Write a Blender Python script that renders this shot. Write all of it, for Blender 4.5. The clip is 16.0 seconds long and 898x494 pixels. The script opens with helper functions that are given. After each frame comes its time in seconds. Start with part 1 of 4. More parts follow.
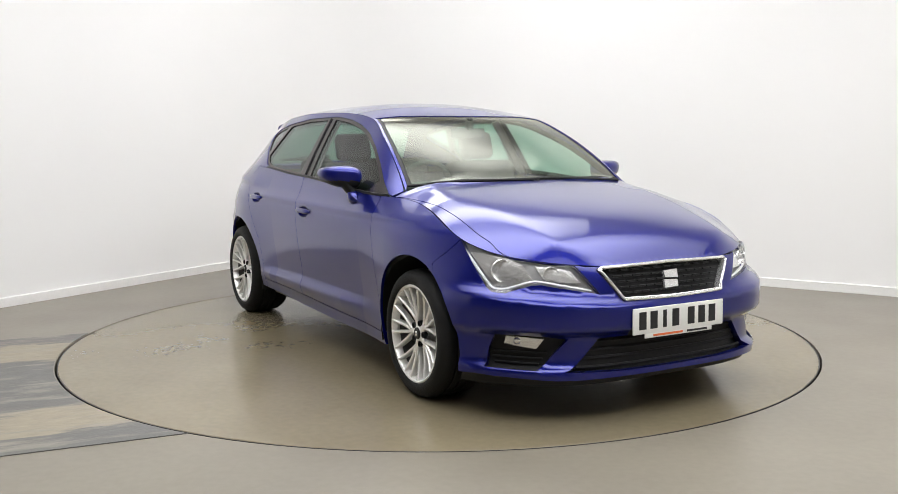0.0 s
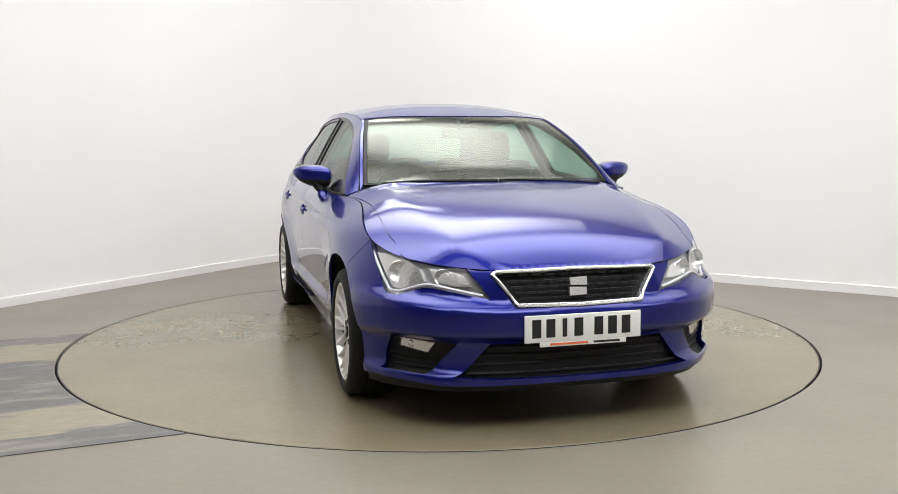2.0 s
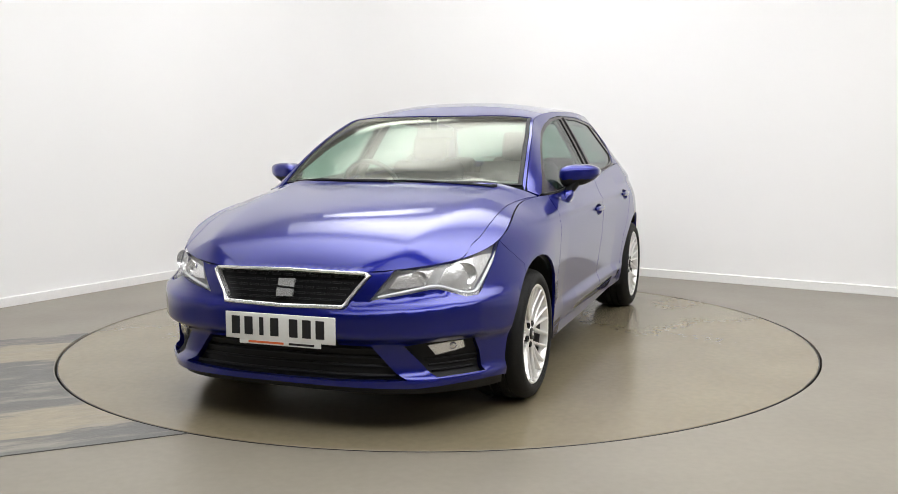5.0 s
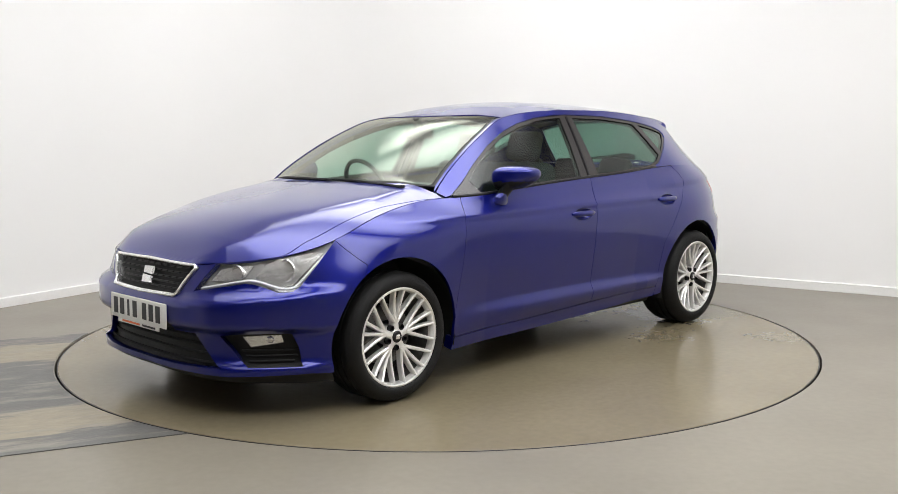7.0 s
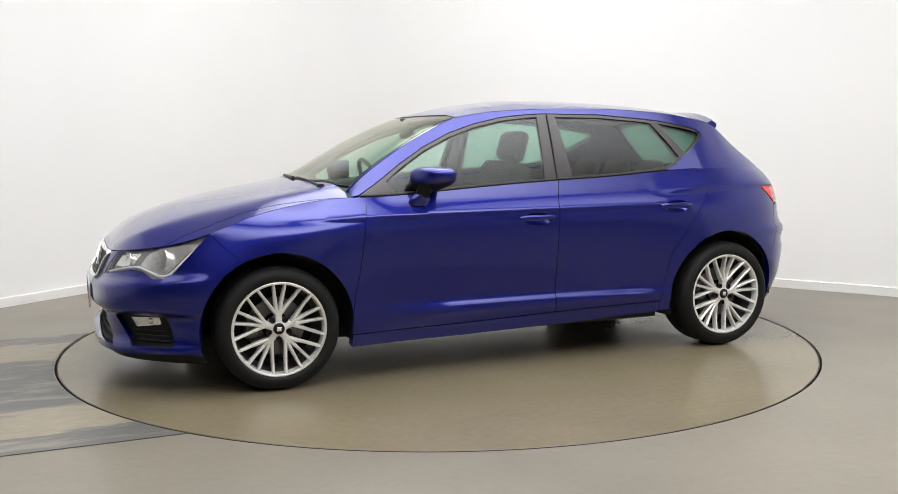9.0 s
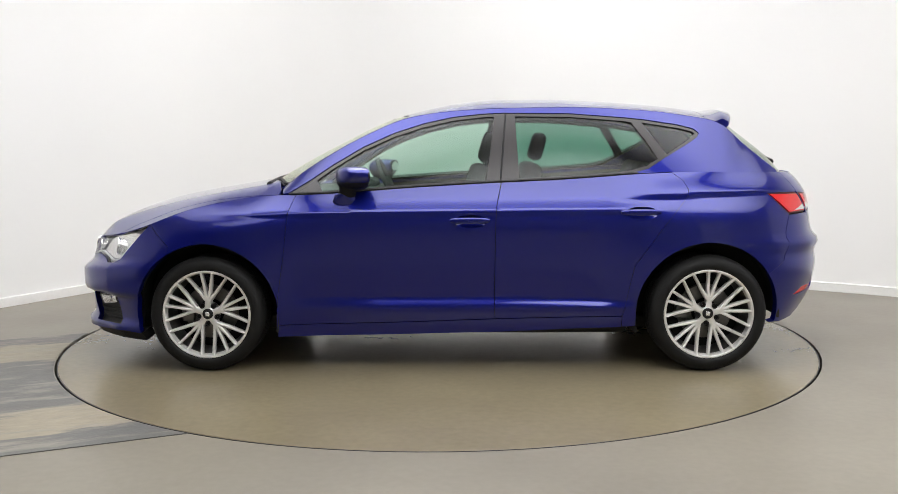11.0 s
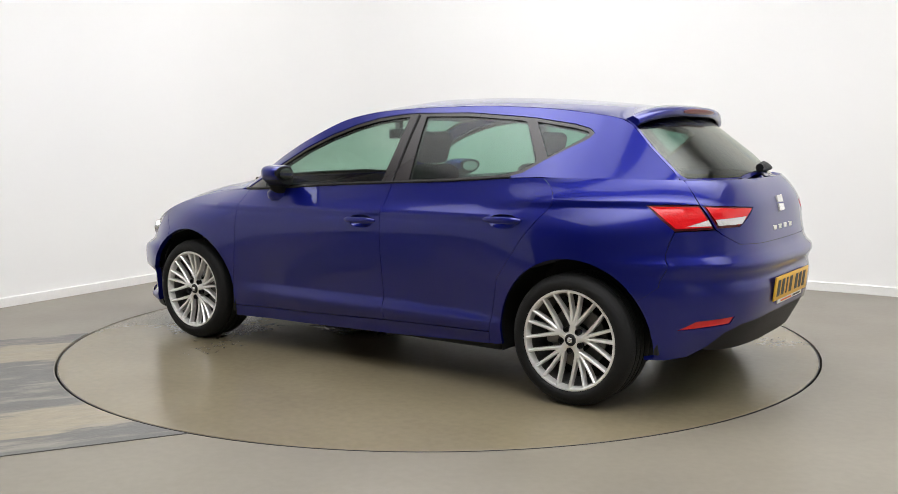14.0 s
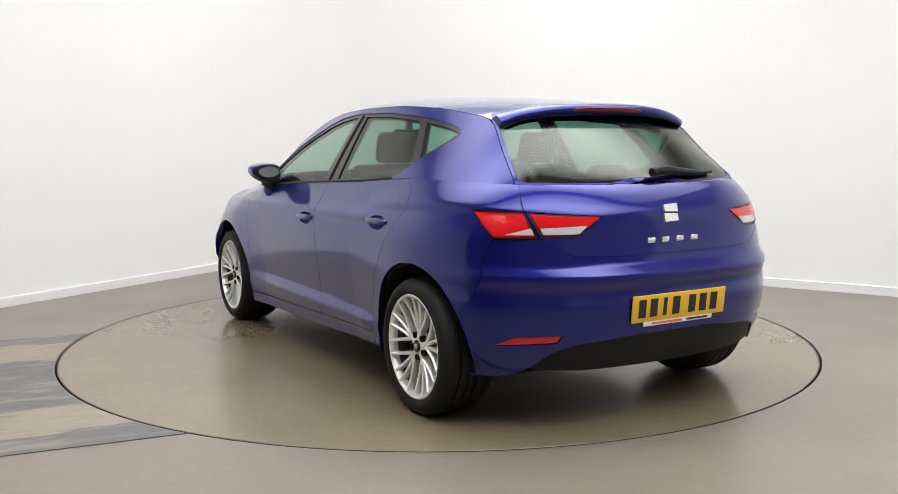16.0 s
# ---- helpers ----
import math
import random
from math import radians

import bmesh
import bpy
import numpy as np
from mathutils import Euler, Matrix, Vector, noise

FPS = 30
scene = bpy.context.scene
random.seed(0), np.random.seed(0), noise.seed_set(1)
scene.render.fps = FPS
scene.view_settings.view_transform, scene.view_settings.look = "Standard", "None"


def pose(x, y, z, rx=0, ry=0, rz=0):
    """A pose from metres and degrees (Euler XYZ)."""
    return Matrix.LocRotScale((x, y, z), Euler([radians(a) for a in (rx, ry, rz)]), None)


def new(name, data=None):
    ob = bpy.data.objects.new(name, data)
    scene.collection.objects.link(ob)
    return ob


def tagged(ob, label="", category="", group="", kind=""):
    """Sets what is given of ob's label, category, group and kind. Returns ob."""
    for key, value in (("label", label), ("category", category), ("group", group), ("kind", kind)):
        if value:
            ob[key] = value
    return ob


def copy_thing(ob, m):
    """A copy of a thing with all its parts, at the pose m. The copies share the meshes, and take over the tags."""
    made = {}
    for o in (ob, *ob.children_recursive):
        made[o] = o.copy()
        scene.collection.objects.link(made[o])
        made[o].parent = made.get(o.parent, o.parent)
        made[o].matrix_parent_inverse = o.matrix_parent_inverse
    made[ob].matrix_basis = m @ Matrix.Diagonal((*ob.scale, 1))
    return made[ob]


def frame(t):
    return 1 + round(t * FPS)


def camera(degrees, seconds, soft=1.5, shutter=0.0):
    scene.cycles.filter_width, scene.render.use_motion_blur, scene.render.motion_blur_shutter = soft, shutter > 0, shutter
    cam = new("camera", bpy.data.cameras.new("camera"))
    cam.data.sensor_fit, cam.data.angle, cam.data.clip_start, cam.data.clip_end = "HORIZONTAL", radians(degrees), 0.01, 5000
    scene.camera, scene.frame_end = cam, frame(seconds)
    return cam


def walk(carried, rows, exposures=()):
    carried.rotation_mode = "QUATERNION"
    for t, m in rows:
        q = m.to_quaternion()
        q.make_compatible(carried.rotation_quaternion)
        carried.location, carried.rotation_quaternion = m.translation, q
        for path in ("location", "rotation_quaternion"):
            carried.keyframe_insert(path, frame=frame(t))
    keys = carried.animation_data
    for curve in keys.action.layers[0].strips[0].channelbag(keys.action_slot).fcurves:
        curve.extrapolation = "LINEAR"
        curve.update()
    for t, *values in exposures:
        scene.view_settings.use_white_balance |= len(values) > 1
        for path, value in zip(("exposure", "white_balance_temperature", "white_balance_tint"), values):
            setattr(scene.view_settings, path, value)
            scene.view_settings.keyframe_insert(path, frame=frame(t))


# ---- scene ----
cam = camera(50.93, 16.0, soft=.78)
AIM = pose(0.0, -5.833, 1.229, 90 - 6.606, 0, -0.601) @ pose(0, 0, 0, 0, 0, -0.317)
walk(cam, [(0.0, AIM), (16.0, AIM)])

# ---- light ----
world = bpy.data.worlds.new("studio_air")
scene.world = world
world.use_nodes = True
world.node_tree.nodes["Background"].inputs[0].default_value = (0.9, 0.95, 1.0, 1)
world.node_tree.nodes["Background"].inputs[1].default_value = 0.02
scene.view_settings.exposure = 0.0
LAMP_STRENGTH = 5.55
LIGHTS = [(1.5, -3.85, 9.2, 2.7), (.5, -.88, 7.6, 2.64), (-.1, 1.40, 3.8, 1.9), (-.8, 3.05, 1.5, .8)]


# ---- materials ----
def material(name, colour=(.5, .5, .5), rough=.5, metal=0.0, coat=0.0, grain=0.0, grain_size=60.0, stain=0.0, stain_size=2.0, bump=0.0, bump_size=200.0, glow=None, spec=.5):
    """A principled material whose colour varies at two scales, with a fine relief."""
    m = bpy.data.materials.new(name)
    m.use_nodes = True
    t = m.node_tree
    p = t.nodes["Principled BSDF"]
    p.inputs["Base Color"].default_value = (*colour, 1)
    p.inputs["Roughness"].default_value = rough
    p.inputs["Metallic"].default_value = metal
    p.inputs["Coat Weight"].default_value = coat
    p.inputs["Coat Roughness"].default_value = .02
    p.inputs["Specular IOR Level"].default_value = spec
    if glow:
        p.inputs["Emission Color"].default_value = (*glow[:3], 1)
        p.inputs["Emission Strength"].default_value = glow[3]
    if grain or stain or bump:
        co = t.nodes.new("ShaderNodeTexCoord")
    last = None
    for amount, size, detail in ((grain, grain_size, 4), (stain, stain_size, 6)):
        if not amount:
            continue
        n = t.nodes.new("ShaderNodeTexNoise")
        n.inputs["Scale"].default_value, n.inputs["Detail"].default_value = size, detail
        t.links.new(co.outputs["Object"], n.inputs["Vector"])
        mx = t.nodes.new("ShaderNodeMix")
        mx.data_type, mx.blend_type = "RGBA", "MULTIPLY"
        ramp = t.nodes.new("ShaderNodeMapRange")
        ramp.inputs["From Min"].default_value, ramp.inputs["From Max"].default_value = .3, .7
        ramp.inputs["To Min"].default_value, ramp.inputs["To Max"].default_value = 1 - amount, 1 + amount
        t.links.new(n.outputs["Fac"], ramp.inputs["Value"])
        mx.inputs["Factor"].default_value = 1
        if last is None:
            mx.inputs["A"].default_value = (*colour, 1)
        else:
            t.links.new(last, mx.inputs["A"])
        t.links.new(ramp.outputs["Result"], mx.inputs["B"])
        last = mx.outputs["Result"]
    if last is not None:
        t.links.new(last, p.inputs["Base Color"])
    if bump:
        n = t.nodes.new("ShaderNodeTexNoise")
        n.inputs["Scale"].default_value, n.inputs["Detail"].default_value = bump_size, 3
        t.links.new(co.outputs["Object"], n.inputs["Vector"])
        b = t.nodes.new("ShaderNodeBump")
        b.inputs["Strength"].default_value, b.inputs["Distance"].default_value = bump, .01
        t.links.new(n.outputs["Fac"], b.inputs["Height"])
        t.links.new(b.outputs["Normal"], p.inputs["Normal"])
    return m


def pane(name, tint, rough=.11, gloss=1.0, base=.06, sheen=(1, 1, 1)):
    """Thin glass: a clear tint, with gloss that grows towards grazing angles."""
    m = bpy.data.materials.new(name)
    m.use_nodes = True
    t = m.node_tree
    t.nodes.remove(t.nodes["Principled BSDF"])
    clear, shine, mix, face = (t.nodes.new("ShaderNode" + k) for k in ("BsdfTransparent", "BsdfGlossy", "MixShader", "LayerWeight"))
    clear.inputs["Color"].default_value = (*tint, 1)
    shine.inputs["Color"].default_value = (*[gloss * c for c in sheen], 1)
    shine.inputs["Roughness"].default_value = rough
    power, fac = t.nodes.new("ShaderNodeMath"), t.nodes.new("ShaderNodeMath")
    power.operation, fac.operation = "POWER", "MULTIPLY_ADD"
    power.inputs[1].default_value, fac.inputs[1].default_value, fac.inputs[2].default_value = 4, .9, base
    t.links.new(face.outputs["Facing"], power.inputs[0])
    t.links.new(power.outputs[0], fac.inputs[0])
    t.links.new(fac.outputs[0], mix.inputs["Fac"])
    t.links.new(clear.outputs["BSDF"], mix.inputs[1])
    t.links.new(shine.outputs["BSDF"], mix.inputs[2])
    t.links.new(mix.outputs["Shader"], t.nodes["Material Output"].inputs["Surface"])
    return m


def worn_floor(name, tan, grey, rough):
    """Old floor paint in long bands of grey and tan, with torn edges, streaks and flakes along the strip."""
    m = material(name, tan, rough, bump=.10, bump_size=60)
    t = m.node_tree
    p = t.nodes["Principled BSDF"]
    co = t.nodes.new("ShaderNodeTexCoord")
    mp = t.nodes.new("ShaderNodeMapping")
    mp.inputs["Rotation"].default_value = (0, 0, radians(-22.5))
    t.links.new(co.outputs["Object"], mp.inputs["Vector"])

    def noise_of(scale, size, detail, rough_):
        k = t.nodes.new("ShaderNodeMapping")
        k.inputs["Scale"].default_value = scale
        t.links.new(mp.outputs["Vector"], k.inputs["Vector"])
        n = t.nodes.new("ShaderNodeTexNoise")
        n.inputs["Scale"].default_value, n.inputs["Detail"].default_value, n.inputs["Roughness"].default_value = size, detail, rough_
        t.links.new(k.outputs["Vector"], n.inputs["Vector"])
        return n.outputs["Fac"]

    def maths(op, a, b):
        n = t.nodes.new("ShaderNodeMath")
        n.operation = op
        for q, v in zip(n.inputs, (a, b)):
            if isinstance(v, (int, float)):
                q.default_value = v
            else:
                t.links.new(v, q)
        return n.outputs[0]
    split = t.nodes.new("ShaderNodeSeparateXYZ")
    t.links.new(mp.outputs["Vector"], split.inputs[0])
    torn = maths("MULTIPLY", maths("SUBTRACT", noise_of((.40, 1.9, 1), 2.4, 9, .66), .5), .95)
    across = maths("DIVIDE", maths("ADD", maths("ADD", split.outputs["Y"], torn), 1.45), 2.5)
    r = t.nodes.new("ShaderNodeValToRGB")
    r.color_ramp.elements.remove(r.color_ramp.elements[1])
    bands = [(0, grey), (.095, grey), (.115, tan), (.25, tan), (.275, grey), (.66, grey), (.70, tan), (.865, tan), (.885, grey)]
    for k, (at, c) in enumerate(bands):
        e = r.color_ramp.elements[0] if k == 0 else r.color_ramp.elements.new(at)
        e.position, e.color = at, (*c, 1)
    t.links.new(across, r.inputs["Fac"])
    # pale flakes and scuffs inside the bands
    flake = t.nodes.new("ShaderNodeMapRange")
    flake.inputs["From Min"].default_value, flake.inputs["From Max"].default_value = .50, .62
    flake.inputs["To Max"].default_value = .75
    t.links.new(noise_of((.55, 2.6, 1), 4.2, 9, .68), flake.inputs["Value"])
    mx = t.nodes.new("ShaderNodeMix")
    mx.data_type = "RGBA"
    mx.inputs["B"].default_value = (.245, .225, .185, 1)
    t.links.new(flake.outputs["Result"], mx.inputs["Factor"])
    t.links.new(r.outputs["Color"], mx.inputs["A"])
    fine = t.nodes.new("ShaderNodeMapRange")
    fine.inputs["From Min"].default_value, fine.inputs["From Max"].default_value = .3, .7
    fine.inputs["To Min"].default_value, fine.inputs["To Max"].default_value = .84, 1.14
    t.links.new(noise_of((.6, 1.6, 1), 16, 6, .6), fine.inputs["Value"])
    my = t.nodes.new("ShaderNodeMix")
    my.data_type, my.blend_type = "RGBA", "MULTIPLY"
    my.inputs["Factor"].default_value = 1
    t.links.new(mx.outputs["Result"], my.inputs["A"])
    t.links.new(fine.outputs["Result"], my.inputs["B"])
    t.links.new(my.outputs["Result"], p.inputs["Base Color"])
    return m


def floor_paint(name, colour, rough, big):
    """Epoxy floor: broad faint stains, fine specks and a gloss that comes and goes."""
    m = material(name, colour, rough, grain=.05, grain_size=26, stain=.08, stain_size=big, bump=.0006, bump_size=14)
    t = m.node_tree
    p = t.nodes["Principled BSDF"]
    co = t.nodes.new("ShaderNodeTexCoord")
    n = t.nodes.new("ShaderNodeTexNoise")
    n.inputs["Scale"].default_value, n.inputs["Detail"].default_value = 1.3, 5
    t.links.new(co.outputs["Object"], n.inputs["Vector"])
    # drips and scuffs
    d = t.nodes.new("ShaderNodeTexNoise")
    d.inputs["Scale"].default_value, d.inputs["Detail"].default_value, d.inputs["Roughness"].default_value = 3.2, 7, .62
    t.links.new(co.outputs["Object"], d.inputs["Vector"])
    k = t.nodes.new("ShaderNodeMapRange")
    k.inputs["From Min"].default_value, k.inputs["From Max"].default_value = .48, .82
    k.inputs["To Min"].default_value, k.inputs["To Max"].default_value = 1.0, .95
    t.links.new(d.outputs["Fac"], k.inputs["Value"])
    old = p.inputs["Base Color"].links[0].from_socket
    mx = t.nodes.new("ShaderNodeMix")
    mx.data_type, mx.blend_type = "RGBA", "MULTIPLY"
    mx.inputs["Factor"].default_value = 1
    t.links.new(old, mx.inputs["A"])
    t.links.new(k.outputs["Result"], mx.inputs["B"])
    t.links.new(mx.outputs["Result"], p.inputs["Base Color"])
    r = t.nodes.new("ShaderNodeMapRange")
    r.inputs["From Min"].default_value, r.inputs["From Max"].default_value = .35, .65
    r.inputs["To Min"].default_value, r.inputs["To Max"].default_value = rough - .02, rough + .03
    t.links.new(n.outputs["Fac"], r.inputs["Value"])
    t.links.new(r.outputs["Result"], p.inputs["Roughness"])
    return m


PAINT = material("blue_paint", (.002, .006, .170), .33, metal=.64, coat=1.0, spec=.2)
PAINT.node_tree.nodes["Principled BSDF"].inputs["Coat Roughness"].default_value = .055
PAINT.node_tree.nodes["Principled BSDF"].inputs["Coat IOR"].default_value = 1.5
BLACK = material("black_plastic", (.008, .008, .009), .5, spec=.25, bump=.1, bump_size=500)
GLOSS_BLACK = material("satin_black", (.008, .008, .009), .38, spec=.35)
DARK = material("dark_void", (.006, .006, .007), .8, grain=.2)
TRIM = material("black_trim", (.020, .017, .018), .24, spec=.5)
RUBBER = material("tyre_rubber", (.006, .006, .006), .66, spec=.3, grain=.15, grain_size=30, bump=.2, bump_size=260)
ALLOY = material("silver_alloy", (.88, .87, .85), .30, metal=.55, grain=.03, grain_size=90)
MIRROR = material("mirror_glass", (.55, .57, .58), .02, metal=1.0)
CHROME = material("chrome", (.92, .92, .92), .2, metal=.75)
# the silver barrel, coloured dark for the shade behind the spokes
BARREL = material("shaded_rim_barrel", (.14, .136, .132), .45, metal=.5, grain=.15)
STEEL = material("brake_steel", (.16, .155, .15), .35, metal=.9, grain=.1)
LAMP_SILVER = material("lamp_silver", (.90, .90, .90), .2, metal=.8, bump=.25, bump_size=30)
LAMP_GREY = material("lamp_grey", (.42, .42, .42), .3, metal=.3, bump=.1, bump_size=60)
DRL = material("white_light_guide", (.86, .88, .9), .2)
RED = material("red_lens", (.66, .004, .008), .14, coat=.5, bump=.12, bump_size=70)
DARK_RED = material("dark_red_lens", (.10, .003, .005), .35, coat=.1, spec=.3)
CLEAR_TAIL = material("clear_tail_lens", (.70, .68, .68), .18, metal=.35, bump=.5, bump_size=60)
CABIN = material("charcoal_cloth", (.030, .030, .033), .85, grain=.2, grain_size=150, bump=.2, bump_size=400)
DASH = material("dash_plastic", (.05, .052, .052), .6, bump=.1, bump_size=300)
LINING = material("grey_headlining", (.30, .30, .29), .9, grain=.06)
GLASS_FRONT = pane("green_tinted_glass", (.62, .80, .71), gloss=.6, base=.07)
GLASS_SCREEN = pane("windscreen_glass", (.58, .76, .67), base=.045, sheen=(.99, 1, .88))
GLASS_REAR = pane("dark_tinted_glass", (.33, .54, .46), gloss=.75, base=.05)
GLASS_BACK = pane("dark_tinted_back_glass", (.23, .37, .32), gloss=.85, base=.06, sheen=(.97, 1, .93))
LENS = pane("lamp_lens", (.98, .98, .98), gloss=.6)
PLATE_WHITE = material("white_plate", (.80, .80, .77), .35, grain=.02)
PLATE_YELLOW = material("yellow_plate", (.80, .46, .03), .35, grain=.02)
INK = material("black_ink", (.012, .012, .014), .4)
ORANGE_INK = material("orange_ink", (.75, .16, .04), .5)
WALL = material("white_wall_paint", (.84, .83, .815), .75, stain=.012, stain_size=.7, bump=.02, bump_size=300)
SKIRT = material("white_gloss_board", (.80, .79, .77), .4, grain=.02)
FLOOR = floor_paint("grey_floor_paint", (.200, .178, .142), .36, 1.1)
TABLE = floor_paint("turntable_paint", (.190, .159, .103), .22, 1.4)
WORN = worn_floor("worn_floor_paint", (.265, .228, .165), (.105, .102, .098), .42)
PIT = material("dark_gap", (.01, .01, .01), .8)
BACK = material("unseen_hall_grey", (.30, .295, .285), .7, stain=.2, stain_size=.6)
CEIL = material("white_ceiling", (.82, .82, .81), .8, grain=.03)
GLOW = material("diffuser_glow", (.9, .9, .88), .6, glow=(.985, .99, 1.0, LAMP_STRENGTH))
# the diffusers are brightest in the middle and fall off towards their edges
_t = GLOW.node_tree
_co, _xyz = _t.nodes.new("ShaderNodeTexCoord"), _t.nodes.new("ShaderNodeSeparateXYZ")
_t.links.new(_co.outputs["Generated"], _xyz.inputs[0])
_last = LAMP_STRENGTH
for _axis in ("X", "Y"):
    _dist, _fall, _mul = (_t.nodes.new("ShaderNode" + k) for k in ("Math", "MapRange", "Math"))
    _dist.operation, _mul.operation, _fall.interpolation_type = "PINGPONG", "MULTIPLY", "SMOOTHSTEP"
    _dist.inputs[1].default_value = .5
    _fall.inputs["From Max"].default_value = .36
    _fall.inputs["To Min"].default_value = .30
    _t.links.new(_xyz.outputs[_axis], _dist.inputs[0])
    _t.links.new(_dist.outputs[0], _fall.inputs["Value"])
    _t.links.new(_fall.outputs["Result"], _mul.inputs[0])
    if isinstance(_last, float):
        _mul.inputs[1].default_value = _last
    else:
        _t.links.new(_last, _mul.inputs[1])
    _last = _mul.outputs[0]
_t.links.new(_last, _t.nodes["Principled BSDF"].inputs["Emission Strength"])
FRAME = material("white_lamp_frame", (.75, .75, .75), .4, metal=.2)


# ---- building helpers ----
def finish(name, verts, faces, mat, parent=None, normals=None, smooth=True, label=""):
    me = bpy.data.meshes.new(name)
    me.from_pydata([tuple(map(float, v)) for v in verts], [], [tuple(int(i) for i in f) for f in faces])
    me.materials.append(mat)
    me.polygons.foreach_set("use_smooth", [smooth] * len(me.polygons))
    if normals is not None:
        me.normals_split_custom_set_from_vertices([tuple(map(float, n)) for n in normals])
    ob = new(name, me)
    ob.parent = parent
    return tagged(ob, label)


def part(name, bm, mat, parent=None, label="", angle=35):
    """Links a bmesh as one mesh object under a thing or a part."""
    me = bpy.data.meshes.new(name)
    bmesh.ops.recalc_face_normals(bm, faces=bm.faces)
    bm.to_mesh(me)
    bm.free()
    me.materials.append(mat)
    me.polygons.foreach_set("use_smooth", [True] * len(me.polygons))
    me.set_sharp_from_angle(angle=radians(angle))
    ob = new(name, me)
    ob.parent = parent
    return tagged(ob, label)


def inside(P, poly):
    """Which of the points lie in the polygon."""
    x, y = P[:, 0], P[:, 1]
    r = np.zeros(len(P), bool)
    a = np.asarray(poly, float)
    for (x0, y0), (x1, y1) in zip(a, np.roll(a, -1, 0)):
        if y0 != y1:
            r ^= ((y0 > y) != (y1 > y)) & (x < (x1 - x0) * (y - y0) / (y1 - y0) + x0)
    return r


def dense(poly, step):
    out = []
    a = np.asarray(poly, float)
    for p, q in zip(a, np.roll(a, -1, 0)):
        n = max(1, int(np.hypot(*(q - p)) / step))
        out += [p + (q - p) * i / n for i in range(n)]
    return np.array(out)


def shrink(poly, gap):
    """The outline drawn in by a gap, so that neighbouring panels leave a joint."""
    a = np.asarray(poly, float)
    area = .5 * np.sum(a[:, 0] * np.roll(a[:, 1], -1) - np.roll(a[:, 0], -1) * a[:, 1])
    d1, d2 = a - np.roll(a, 1, 0), np.roll(a, -1, 0) - a
    n1, n2 = (np.stack((-d[:, 1], d[:, 0]), 1) / np.maximum(np.hypot(d[:, 0], d[:, 1]), 1e-9)[:, None] for d in (d1, d2))
    n = n1 + n2
    n = n / np.maximum((n * n).sum(1) / 2, .5)[:, None]
    return a + n * gap * np.sign(area)


